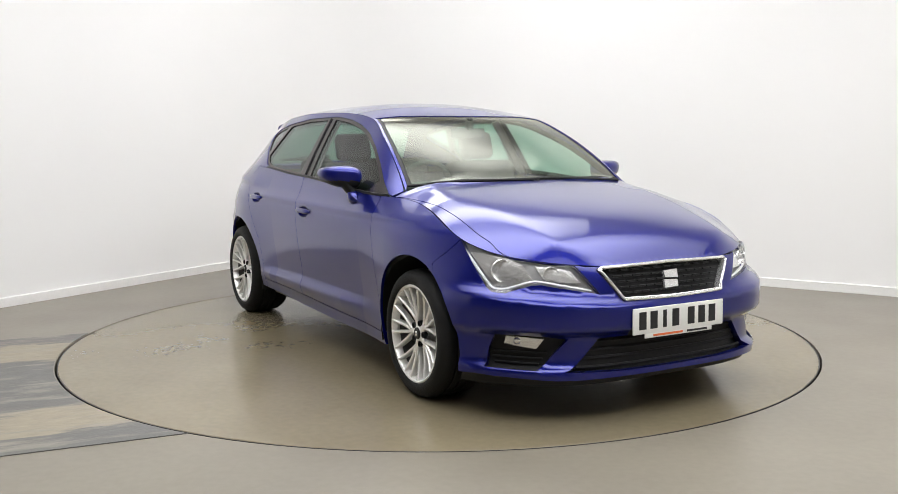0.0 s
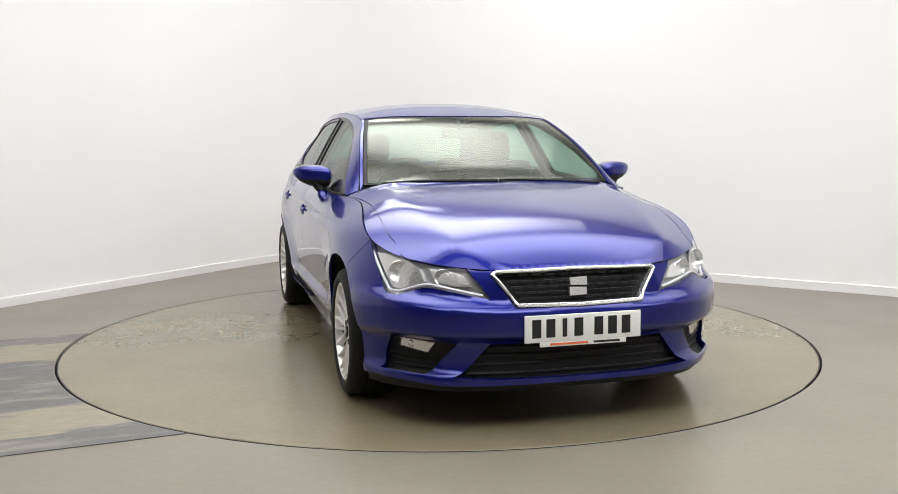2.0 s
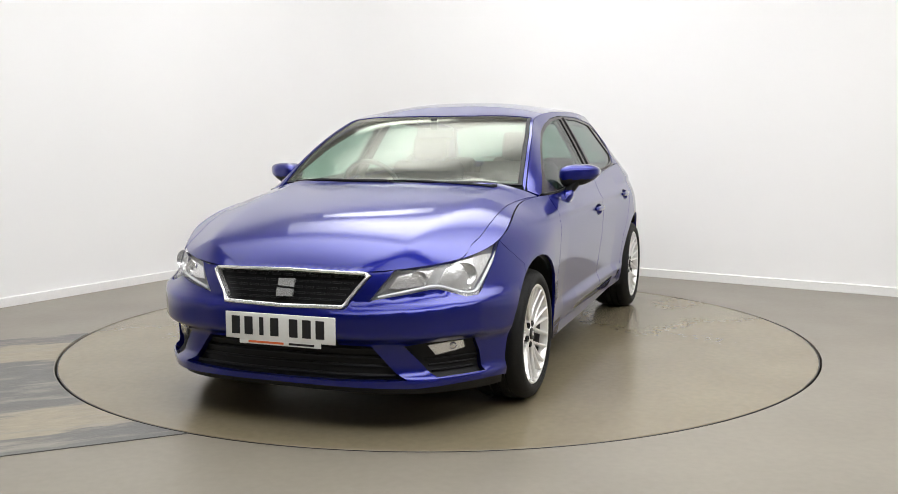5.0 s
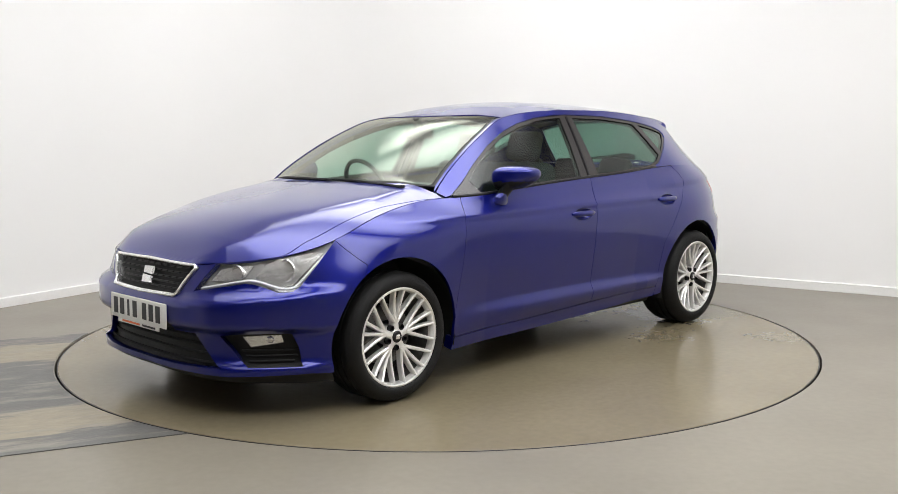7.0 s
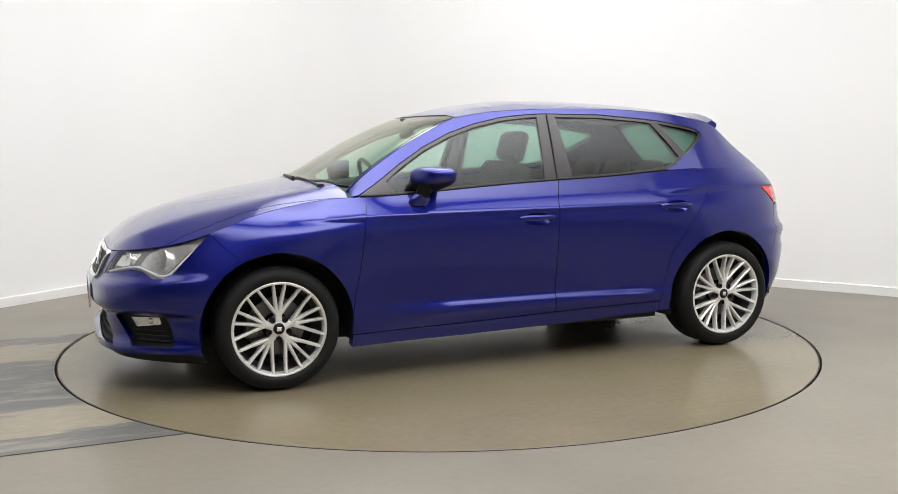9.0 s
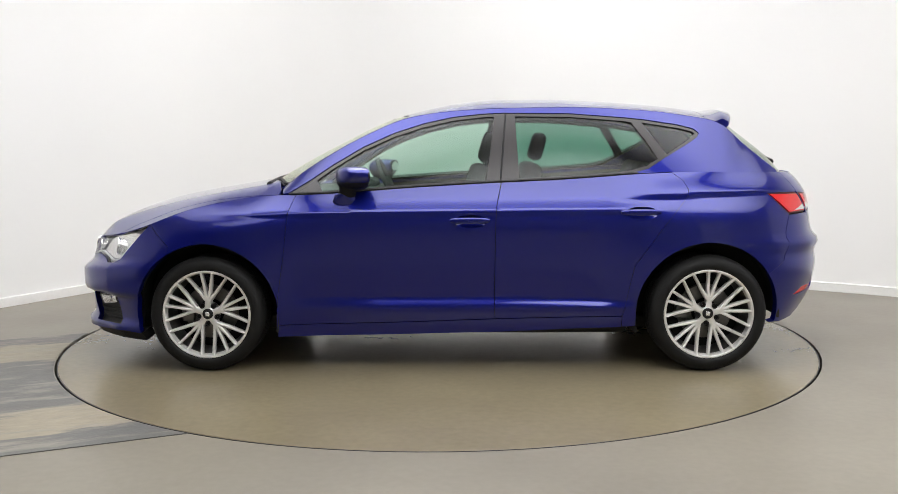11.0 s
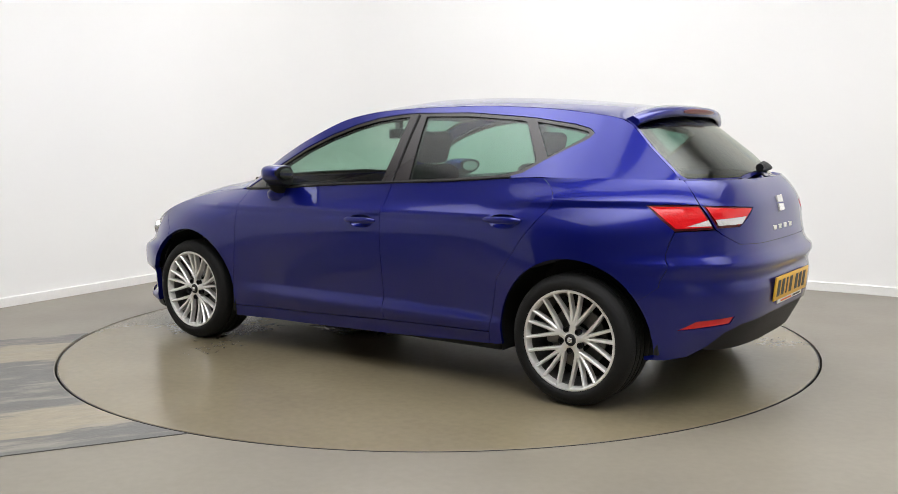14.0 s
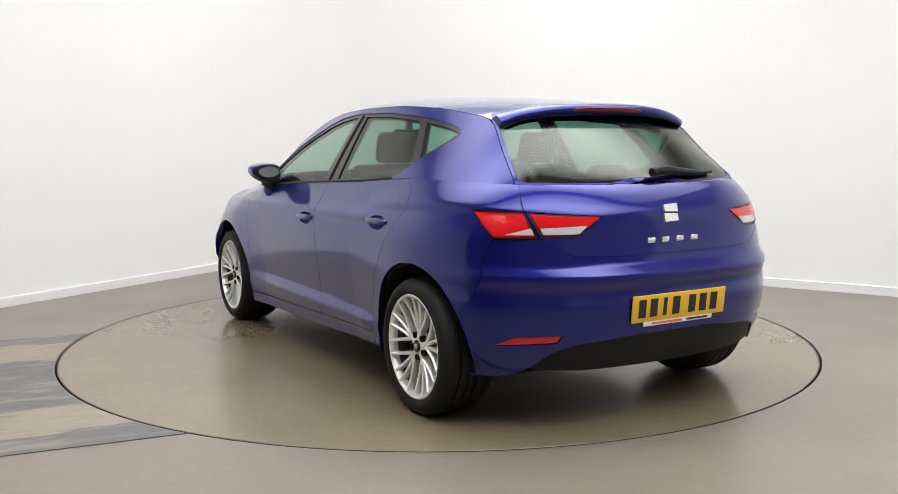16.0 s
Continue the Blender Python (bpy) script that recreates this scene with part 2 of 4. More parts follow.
def sheet(f, outline, holes=(), lines=(), step=.03, gap=.0018, off=0.0, thick=.014):
    """A curved panel cut from the surface f along an outline: vertices, faces and normals, with turned-in edges."""
    from mathutils.geometry import delaunay_2d_cdt
    rings = [dense(shrink(outline, gap), step)] + [dense(h, step) for h in holes]
    pts, edges = [], []
    for r in rings:
        k = len(pts)
        pts += list(r)
        edges += [(k + i, k + (i + 1) % len(r)) for i in range(len(r))]
    lo, hi = rings[0].min(0), rings[0].max(0)
    gx, gy = np.meshgrid(np.arange(lo[0], hi[0], step), np.arange(lo[1], hi[1], step), indexing="ij")
    gx[:, 1::2] += step / 2
    grid = np.stack((gx.ravel(), gy.ravel()), 1)
    keep = inside(grid, rings[0])
    for h in rings[1:]:
        keep &= ~inside(grid, h)
    for line in lines:
        # folds run along rows of vertices
        r = np.concatenate([np.linspace(a, b, max(2, int(np.hypot(*(np.subtract(b, a))) / step)))[:-1] for a, b in zip(line, line[1:])])
        ok = inside(r, rings[0])
        for h in rings[1:]:
            ok &= ~inside(r, h)
        ok &= np.min(((r[:, None] - np.array(pts)[None]) ** 2).sum(2), 1) > (step * .35) ** 2
        k = len(pts)
        edges += [(k + int(np.sum(ok[:i])), k + int(np.sum(ok[:i])) + 1) for i in range(len(r) - 1) if ok[i] and ok[i + 1]]
        pts += list(r[ok])
    edge = np.array(pts)
    grid = grid[keep]
    if len(grid):
        near = np.min(((grid[:, None] - edge[None]) ** 2).sum(2), 1)
        grid = grid[near > (step * .55) ** 2]
    allp = [Vector(p) for p in pts] + [Vector(p) for p in grid]
    vs, _, fs, *_ = delaunay_2d_cdt(allp, edges, [], 0, 1e-6)
    v2 = np.array([(v.x, v.y) for v in vs])
    c = np.array([v2[list(t)].mean(0) for t in fs])
    ok = inside(c, rings[0])
    for h in rings[1:]:
        ok &= ~inside(c, h)
    tris = [tuple(t) for t, k in zip(fs, ok) if k]
    e = 1e-3
    P = f(v2[:, 0], v2[:, 1])
    du = f(v2[:, 0] + e, v2[:, 1]) - f(v2[:, 0] - e, v2[:, 1])
    dv = f(v2[:, 0], v2[:, 1] + e) - f(v2[:, 0], v2[:, 1] - e)
    N = np.cross(du, dv)
    N /= np.maximum(np.linalg.norm(N, axis=1), 1e-12)[:, None]
    out = P - np.array([0, 0, .62]) - P * np.array([.75, 0, 0])
    if np.sum((N * out).sum(1)) < 0:
        N = -N
        tris = [t[::-1] for t in tris]
    # triangles turn the way the normals point
    a, b, d = (P[[t[i] for t in tris]] for i in range(3))
    if np.sum(np.cross(b - a, d - a) * N[[t[0] for t in tris]]) < 0:
        tris = [t[::-1] for t in tris]
    # where the surface has a fold, take the mesh's own normals
    M = np.zeros_like(P)
    a, b, d = (P[[t[i] for t in tris]] for i in range(3))
    fn = np.cross(b - a, d - a)
    for i in range(3):
        np.add.at(M, [t[i] for t in tris], fn)
    M /= np.maximum(np.linalg.norm(M, axis=1), 1e-12)[:, None]
    N = np.where(((N * M).sum(1) > .985)[:, None], N, M)
    N[np.linalg.norm(N, axis=1) < .5] = (0, 0, 1)
    P = P + N * off
    V, F, NN = list(P), list(tris), list(N)
    count = {}
    for t in tris:
        for i in range(3):
            count[(t[i], t[(i + 1) % 3])] = 1
    if thick:
        for (i, j) in [k for k in count if (k[1], k[0]) not in count]:
            k = len(V)
            side = np.cross(P[j] - P[i], N[i])
            side /= max(np.linalg.norm(side), 1e-9)
            V += [P[i], P[j], P[j] - N[j] * thick, P[i] - N[i] * thick]
            NN += [side] * 4
            F.append((k + 1, k, k + 3, k + 2))
    return V, F, NN


def merged(sheets):
    V, F, N = [], [], []
    for v, f, n in sheets:
        k = len(V)
        V += v
        F += [tuple(i + k for i in q) for q in f]
        N += n
    return V, F, N


def skin(name, sheets, mat, parent, label="", both=False):
    """Links panels as one part; with both, also its mirror image on the other side."""
    V, F, N = merged(sheets)
    obs = [finish(name, V, F, mat, parent, N, label=label)]
    if both:
        flip = np.array([1, -1, 1])
        obs.append(finish(name, np.array(V) * flip, [q[::-1] for q in F], mat, parent, np.array(N) * flip, label=label))
    return obs


def box(bm, x0, x1, y0, y1, z0, z1, bevel=0.0, m=None):
    made = bmesh.ops.create_cube(bm, size=1, matrix=Matrix.Translation(((x0 + x1) / 2, (y0 + y1) / 2, (z0 + z1) / 2)) @ Matrix.Diagonal((x1 - x0, y1 - y0, z1 - z0, 1)))
    vs = made["verts"]
    if bevel:
        r = bmesh.ops.bevel(bm, geom=list({e for v in vs for e in v.link_edges}), offset=bevel, segments=3, affect="EDGES", profile=.5)
        vs = list({v for v in r["verts"]} | {v for v in vs if v.is_valid})
    if m is not None:
        bmesh.ops.transform(bm, matrix=m, verts=vs)
    return vs


def tube(bm, path, radius, closed=False, sides=8, flat=1.0):
    """A rod swept along a path; flat squashes it upwards."""
    P = [Vector(p) for p in path]
    n = len(P)
    rings = []
    for i, p in enumerate(P):
        a = P[(i - 1) % n] if closed or i else p
        b = P[(i + 1) % n] if closed or i < n - 1 else p
        d = (b - a).normalized()
        u = d.cross(Vector((0, 0, 1)))
        u = u.normalized() if u.length > 1e-4 else Vector((1, 0, 0))
        w = d.cross(u).normalized()
        r = radius[i] if isinstance(radius, (list, tuple)) else radius
        rings.append([bm.verts.new(p + u * r * math.cos(k * 2 * math.pi / sides) + w * r * flat * math.sin(k * 2 * math.pi / sides)) for k in range(sides)])
    for i in range(n if closed else n - 1):
        a, b = rings[i], rings[(i + 1) % n]
        for k in range(sides):
            bm.faces.new((a[k], a[(k + 1) % sides], b[(k + 1) % sides], b[k]))
    if not closed:
        bm.faces.new(rings[0][::-1])
        bm.faces.new(rings[-1])


def lathe(bm, profile, segs=64, axis="y"):
    """A ring turned from (radius, depth) pairs round the y axis."""
    rings = [[bm.verts.new((r * math.cos(a), d, r * math.sin(a))) for a in (k * 2 * math.pi / segs for k in range(segs))] for r, d in profile]
    for a, b in zip(rings, rings[1:]):
        for k in range(segs):
            bm.faces.new((a[k], a[(k + 1) % segs], b[(k + 1) % segs], b[k]))
    return rings


# ---- the car's surface: W wraps round the lower body, G is the side of the cabin, T its top ----
def spline(xs, ys):
    """A smooth curve through a few control values (monotone between them)."""
    xs, ys = np.array(xs, float), np.array(ys, float)
    if xs[0] > xs[-1]:
        xs, ys = xs[::-1], ys[::-1]
    d = np.diff(ys) / np.diff(xs)
    m = np.concatenate(([d[0]], np.where(d[1:] * d[:-1] > 0, 2 * d[1:] * d[:-1] / np.where(np.abs(d[1:] + d[:-1]) < 1e-9, 1, d[1:] + d[:-1]), 0), [d[-1]]))

    def f(x):
        x = np.clip(np.asarray(x, float), xs[0], xs[-1])
        i = np.clip(np.searchsorted(xs, x) - 1, 0, len(xs) - 2)
        h = xs[i + 1] - xs[i]
        t = (x - xs[i]) / h
        return (ys[i] * (1 + 2 * t) * (1 - t) ** 2 + m[i] * h * t * (1 - t) ** 2 + ys[i + 1] * t * t * (3 - 2 * t) + m[i + 1] * h * t * t * (t - 1))
    return f


def even(xs, ys):
    """A curve through a few control values whose bend also changes evenly (natural cubic)."""
    xs, ys = np.array(xs, float), np.array(ys, float)
    if xs[0] > xs[-1]:
        xs, ys = xs[::-1], ys[::-1]
    n, h = len(xs), np.diff(xs)
    A, r = np.eye(n), np.zeros(n)
    for i in range(1, n - 1):
        A[i, i - 1], A[i, i], A[i, i + 1] = h[i - 1], 2 * (h[i - 1] + h[i]), h[i]
        r[i] = 6 * ((ys[i + 1] - ys[i]) / h[i] - (ys[i] - ys[i - 1]) / h[i - 1])
    k = np.linalg.solve(A, r)

    def f(x):
        x = np.clip(np.asarray(x, float), xs[0], xs[-1])
        i = np.clip(np.searchsorted(xs, x) - 1, 0, n - 2)
        a, b = xs[i + 1] - x, x - xs[i]
        return k[i] * a ** 3 / (6 * h[i]) + k[i + 1] * b ** 3 / (6 * h[i]) + (ys[i] / h[i] - k[i] * h[i] / 6) * a + (ys[i + 1] / h[i] - k[i + 1] * h[i] / 6) * b
    return f


nose = spline([.16, .20, .235, .30, .40, .50, .56, .62, .68, .76, .9], [2.10, 2.132, 2.132, 2.122, 2.124, 2.124, 2.118, 2.102, 2.077, 2.022, 1.87])
tail = spline([.2, .3, .42, .55, .66, .70, .78, .9, 1.0, 1.06, 1.12], [-1.92, -1.975, -2.03, -2.046, -2.046, -2.02, -2.0, -1.985, -1.93, -1.86, -1.75])
wide = even([.16, .24, .32, .42, .52, .62, .72, .80, .86, .92, .98, 1.06, 1.12], [.84, .858, .868, .874, .882, .890, .893, .889, .872, .846, .822, .792, .77])
XF, XR = 1.0, -1.0
NF, MF, NR, MR = 2.5, 3.2, 3.0, 3.6


def _table(length, n, m):
    """Arc length along a corner, against its angle, from the side to the middle."""
    a = np.linspace(0, 1, 3000)
    a = np.pi / 2 * (1 - (1 - a) ** 2)
    x, y = length * np.sin(a) ** (2 / n), .89 * np.cos(a) ** (2 / m)
    return a, np.concatenate(([0], np.cumsum(np.hypot(np.diff(x), np.diff(y)))))


_af, _sf = _table(1.11, NF, MF)
_ar, _sr = _table(1.02, NR, MR)
S_FRONT, S_REAR = XF + _sf[-1], XR - _sr[-1]


def bump(x, c, r):
    return np.exp(-((x - c) / r) ** 2)


def narrow(x, z):
    """How far the flanks draw in along the wing's crest and towards the rear window."""
    k = np.clip((-1.15 - x) / .45, 0, 1)
    f = np.clip((1.70 - x) / .56, 0, 1) * np.clip((x - .66) / .50, 0, 1)
    crest = .100 * np.clip(1 - (belt_z(x) - z) / .20, 0, 1.1) ** 2.6 * f * f * (3 - 2 * f)
    return crest + .026 * np.clip((z - .945) / .10, 0, 1.2) ** 1.3 * k * k * (3 - 2 * k)


def shoulder_z(x):
    """The crease that rises along the rear quarter to the tail lamp."""
    return .888 - .043 * x - .034 * np.clip((-1.45 - x) / .5, 0, 1) ** 2


def W(s, z):
    """The wrap-round body: s runs along the side (equal to x there) and round the corners to the middle; z is the height."""
    s, z = np.asarray(s, float), np.asarray(z, float)
    af = np.interp(np.clip(s - XF, 0, None), _sf, _af)
    ar = np.interp(np.clip(XR - s, 0, None), _sr, _ar)
    w = wide(z)
    lip = .512 + .045 * np.clip((2.35 - s) / .6, 0, 1)
    over = np.clip((lip + .050 - z) / .056, 0, 1)
    bar = np.clip((z - .385) / .03, 0, 1) * over * over * (3 - 2 * over) * np.clip((s - 1.60) / .25, 0, 1)
    low = np.clip((.78 - z) / .30, 0, 1)
    square = low * low * (3 - 2 * low) * (bump(s, 1.62, .24) + .45 * bump(s, -1.72, .22))
    # a ledge runs round each bumper
    lip2 = np.clip((.262 - z) / .026, 0, 1) * np.clip((s - 1.62) / .2, 0, 1)
    xn = nose(z) + .036 * bar + .012 * lip2
    xt = tail(z) - .016 * np.clip(1 - np.abs(z - .672) / .05, 0, 1) + .010 * bump(z, .60, .03)
    x = np.where(s > XF, XF + (xn - XF) * np.sin(af) ** (2 / NF), np.where(s < XR, XR + (xt - XR) * np.sin(ar) ** (2 / NR), s))
    # wheel arches stand proud, the doors are a little hollow between them, with a crease low down
    flare = .030 * bump(x, 1.318, .34) * bump(z, .42, .36) + .026 * bump(x, -1.318, .36) * bump(z, .45, .36)
    fall = .042 + .022 * np.clip((x + .9) / .7, 0, 1)
    up = (z - .338) / fall
    up = np.where(up < 0, np.clip(-up * fall / .10, 0, 1), np.clip(up, 0, 1))
    crease = .022 * (1 - up * up * (3 - 2 * up)) * np.clip((x + .98) / .22, 0, 1) * np.clip((.92 - x) / .5, 0, 1)
    line = .846 - .006 * x
    rise = z - line
    rise = np.where(rise > 0, np.clip(rise / .075, 0, 1), np.clip(-rise / .030, 0, 1))
    shoulder = .012 * (1 - rise * (2 - rise)) * np.clip((1.35 - x) / .3, 0, 1) * np.clip((x + 1.1) / .3, 0, 1)
    h = z - shoulder_z(x)
    h = np.where(h > 0, np.clip(h / .10, 0, 1), np.clip(-h / .036, 0, 1))
    shoulder = shoulder + .010 * (1 - h * h * (3 - 2 * h)) * np.clip((-.80 - x) / .3, 0, 1) * np.clip((x + 2.0) / .25, 0, 1)
    hollow = .020 * np.clip((.80 - z) / .40, 0, 1) * np.clip((x + 1.05) / .4, 0, 1) * np.clip((1.05 - x) / .35, 0, 1)
    w = w - hollow - narrow(x, z) + flare + crease + shoulder
    y = w * np.where(s > XF, np.cos(af) ** (2 / MF), np.where(s < XR, np.cos(ar) ** (2 / MR), 1))
    # the lower corners are squarer in plan
    x, y = x + np.sign(s) * .016 * square + .012 * low * bump(s, 2.08, .25), y + .060 * square + .016 * low * bump(s, 2.08, .22) + (.042 * bar + .034 * lip2) * np.clip((S_FRONT - s) / .5, 0, 1)
    return np.stack(np.broadcast_arrays(x, y, z), -1)


belt_z = even([2.06, 2.0, 1.8, 1.64, 1.45, 1.2, 1.0, .84, .36, -.25, -.6, -1.02, -1.3, -1.6, -1.9], [.678, .690, .728, .776, .846, .902, .929, .935, .963, .997, 1.013, 1.040, 1.045, 1.040, 1.032])
hood_z = even([2.06, 1.99, 1.86, 1.6, 1.3, 1.05, .85], [.680, .752, .830, .906, .958, .999, 1.03])
cabin_z = spline([2.06, 1.97, 1.85, 1.6, 1.3, 1.05, .92, .65, .38, .2, 0, -.25, -.5, -.75, -1.05, -1.33, -1.5, -1.60, -1.88], [.680, .770, .832, .902, .953, .999, 1.076, 1.214, 1.338, 1.386, 1.427, 1.450, 1.450, 1.440, 1.419, 1.386, 1.340, 1.272, 1.045])


def roof_z(x):
    """The height along the middle: bonnet, then windscreen, roof and rear window."""
    x = np.asarray(x, float)
    return np.where(x > 1.05, hood_z(x), cabin_z(x))


rail_y = spline([.93, .8, .5, .24, 0, -.3, -.6, -1.0, -1.3, -1.425, -1.575, -1.73], [.715, .690, .630, .578, .582, .592, .594, .586, .560, .545, .582, .624])
rail_z = spline([.93, .8, .5, .24, 0, -.3, -.6, -1.0, -1.3, -1.425, -1.575, -1.73], [.958, 1.062, 1.238, 1.343, 1.375, 1.388, 1.390, 1.372, 1.335, 1.308, 1.174, 1.044])
X_GLASS, Y_GLASS = -1.73, .624


def belt_y(x):
    """The half width at the belt, from the wrap-round body."""
    x = np.asarray(x, float)
    z = belt_z(x)
    xf = np.clip((x - XF) / (nose(z) - XF), 0, 1)
    xr = np.clip((XR - x) / (XR - tail(z)), 0, 1)
    return (wide(z) - narrow(x, z)) * np.where(x > XF, (1 - xf ** NF) ** (1 / MF), np.where(x < XR, (1 - xr ** NR) ** (1 / MR), 1))


BOW = 2.5
fold_y = even([.93, 1.1, 1.275, 1.565, 1.77, 2.066], [.69, .650, .605, .555, .520, .47])
inset = spline([.93, 1.1, 1.35, 1.55, 1.70, 1.85, 2.066], [0, .014, .055, .078, .060, 0, 0])


def joint_y(x):
    """Where the bonnet's edge meets the wing."""
    return belt_y(x) - np.maximum(inset(x), 0)



def G(x, z):
    """The side of the cabin."""
    x = np.asarray(x, float)
    v = (z - belt_z(x)) / np.maximum(rail_z(x) - belt_z(x), .02)
    b, r = belt_y(x), rail_y(x)
    y = b + (r - b) * v + .030 * v * (1 - v) * np.clip((x + 1.35) / .5, 0, 1)
    return np.stack(np.broadcast_arrays(x, y, z), -1)


def T(x, y):
    """Bonnet, windscreen, roof and rear window seen from above."""
    x, y = np.asarray(x, float), np.asarray(y, float)
    cabin, rear = (x < .93) & (x > X_GLASS), x <= X_GLASS
    glass = Y_GLASS * np.sqrt(np.clip((x + 1.88) / .15, 1e-6, 1))
    e = np.where(cabin, rail_y(x), np.where(rear, glass, np.maximum(belt_y(x), 1e-4)))
    ze = np.where(cabin, rail_z(x), np.where(rear, belt_z(x), belt_z(x)))
    q = np.clip(np.abs(y) / e, 0, 1.1)
    cabin_top = ze + (roof_z(x) - ze) * (1 - q ** BOW)
    # the bonnet: a gently crowned top, a crease, and flanks that fall to the wings
    yc = np.minimum(fold_y(x), .8 * e)
    zc = ze + (roof_z(x) - ze) * .70
    out = (np.abs(y) - yc) / np.maximum(e - yc, 1e-4)
    inner = roof_z(x) - (roof_z(x) - zc) * (y / yc) ** 2
    outer = zc + (ze - zc) * out + .010 * np.where(out > 0, out * (1 - out), 0)
    k = .0035
    bonnet_top = np.minimum(inner, outer) - k * np.log1p(np.exp(-np.clip(np.abs(inner - outer) / k, 0, 40)))
    h = np.clip((x - .93) / .12, 0, 1)
    z = cabin_top + (bonnet_top - cabin_top) * h * h * (3 - 2 * h)
    return np.stack(np.broadcast_arrays(x, y, z), -1)


# ---- the room ----
def flat(x, y):
    return np.stack(np.broadcast_arrays(x, y, np.zeros_like(np.asarray(x, float))), -1)


R_TABLE, R_HOLE = 2.226, 2.241


def ring_points(r, n=160):
    return [(r * math.cos(2 * math.pi * k / n), r * math.sin(2 * math.pi * k / n)) for k in range(n)]


def prism(name, outline, holes, z0, z1, mat, parent=None, step=1.2):
    """A slab with a flat top, cut along an outline."""
    V, F, N = sheet(lambda x, y: flat(x, y) + np.array([0, 0, z1]), outline, holes, step=step, gap=0, thick=z1 - z0)
    if np.sum([n[2] for n in N]) < 0:
        F, N = [q[::-1] for q in F], [-np.asarray(n) for n in N]
        V = [np.asarray(v) if abs(v[2] - z1) < 1e-6 else np.array([v[0], v[1], z0]) for v in V]
    ob = finish(name, V, F, mat, parent, smooth=False)
    return ob


tagged(prism("floor", [(-8, -9), (9, -9), (9, 8), (-8, 8)], [ring_points(R_HOLE)], -.10, 0.0, FLOOR), "brown-grey painted concrete studio floor", "floor", kind="structure")

bm = bmesh.new()
bmesh.ops.create_circle(bm, cap_ends=True, segments=96, radius=R_HOLE + .05, matrix=pose(0, 0, -.098))
tagged(part("pit_floor", bm, PIT), "dark pit under the turntable", "pit", kind="structure")

# worn strip of old paint that runs up to the turntable
arc = [(2.247 * math.cos(a), 2.247 * math.sin(a)) for a in np.linspace(math.radians(177.2), math.radians(241.7), 40)]
patch = arc + [(-4.75, -3.50), (-5.05, -2.35), (-4.42, -.80)]
tagged(prism("floor_patch", patch, [], -.002, .004, WORN, step=.4), "worn strip of floor with flaking grey and tan paint", "floor patch", kind="structure")


def smooth_path(pts, per=8):
    """A curve through a few points of the plan."""
    p = [np.array(q, float) for q in pts]
    p = [2 * p[0] - p[1]] + p + [2 * p[-1] - p[-2]]
    out = []
    for a, b, c, d in zip(p, p[1:], p[2:], p[3:]):
        for t in np.arange(per) / per:
            out.append(.5 * (2 * b + (c - a) * t + (2 * a - 5 * b + 4 * c - d) * t * t + (3 * b - a - 3 * c + d) * t ** 3))
    return out + [p[-2]]


def wall_along(name, pts, z0, z1, near, far, mat, per=8, cap=0.0):
    """A wall or board that follows a path in the plan, between two distances outwards from it."""
    path = smooth_path(pts, per) if per > 1 else [np.array(q, float) for q in pts]
    n = len(path)
    bm = bmesh.new()
    cols = []
    for i, p in enumerate(path):
        d = path[min(i + 1, n - 1)] - path[max(i - 1, 0)]
        u = np.array([-d[1], d[0]]) / np.hypot(*d)
        a, b = p + u * near, p + u * far
        cols.append([bm.verts.new((*q, z)) for q, z in ((a, z0), (a, z1 - cap), (a + (b - a) * min(1, cap / abs(far - near)) if cap else a, z1), (b, z1), (b, z0))])
    for a, b in zip(cols, cols[1:]):
        for k in range(5):
            if (a[k].co - a[(k + 1) % 5].co).length > 1e-6:
                bm.faces.new((a[k], b[k], b[(k + 1) % 5], a[(k + 1) % 5]))
    for c in (cols[0], cols[-1]):
        bm.faces.new(c if cap else [c[0], c[1], c[3], c[4]])
    bmesh.ops.remove_doubles(bm, verts=bm.verts, dist=1e-5)
    return part(name, bm, mat)


SWEEP = [(-5.35, -3.7), (-4.95, -2.0), (-4.3, -.65), (-3.72, .30), (-3.248, 1.073), (-2.705, 1.957), (-2.369, 2.51), (-1.90, 3.26), (-1.45, 3.80), (-.85, 4.05), (-.1, 3.74), (.75, 3.195), (2.06, 2.278), (2.549, 1.935), (2.931, 1.668), (3.512, 1.262), (4.4, .50), (5.3, -.8), (6.1, -2.4), (6.5, -3.7)]
H_WALL = 3.9
tagged(wall_along("wall_sweep", SWEEP, 0, H_WALL, 0, .14, WALL), "smooth white curved studio wall", "wall", kind="structure")
tagged(wall_along("baseboard", SWEEP, 0, .072, -.018, -.001, SKIRT, cap=.006), "white skirting board along the curved wall", "skirting", kind="structure")
# added walls out of view, grey or white to steer the car's reflections
DADO = 2.2
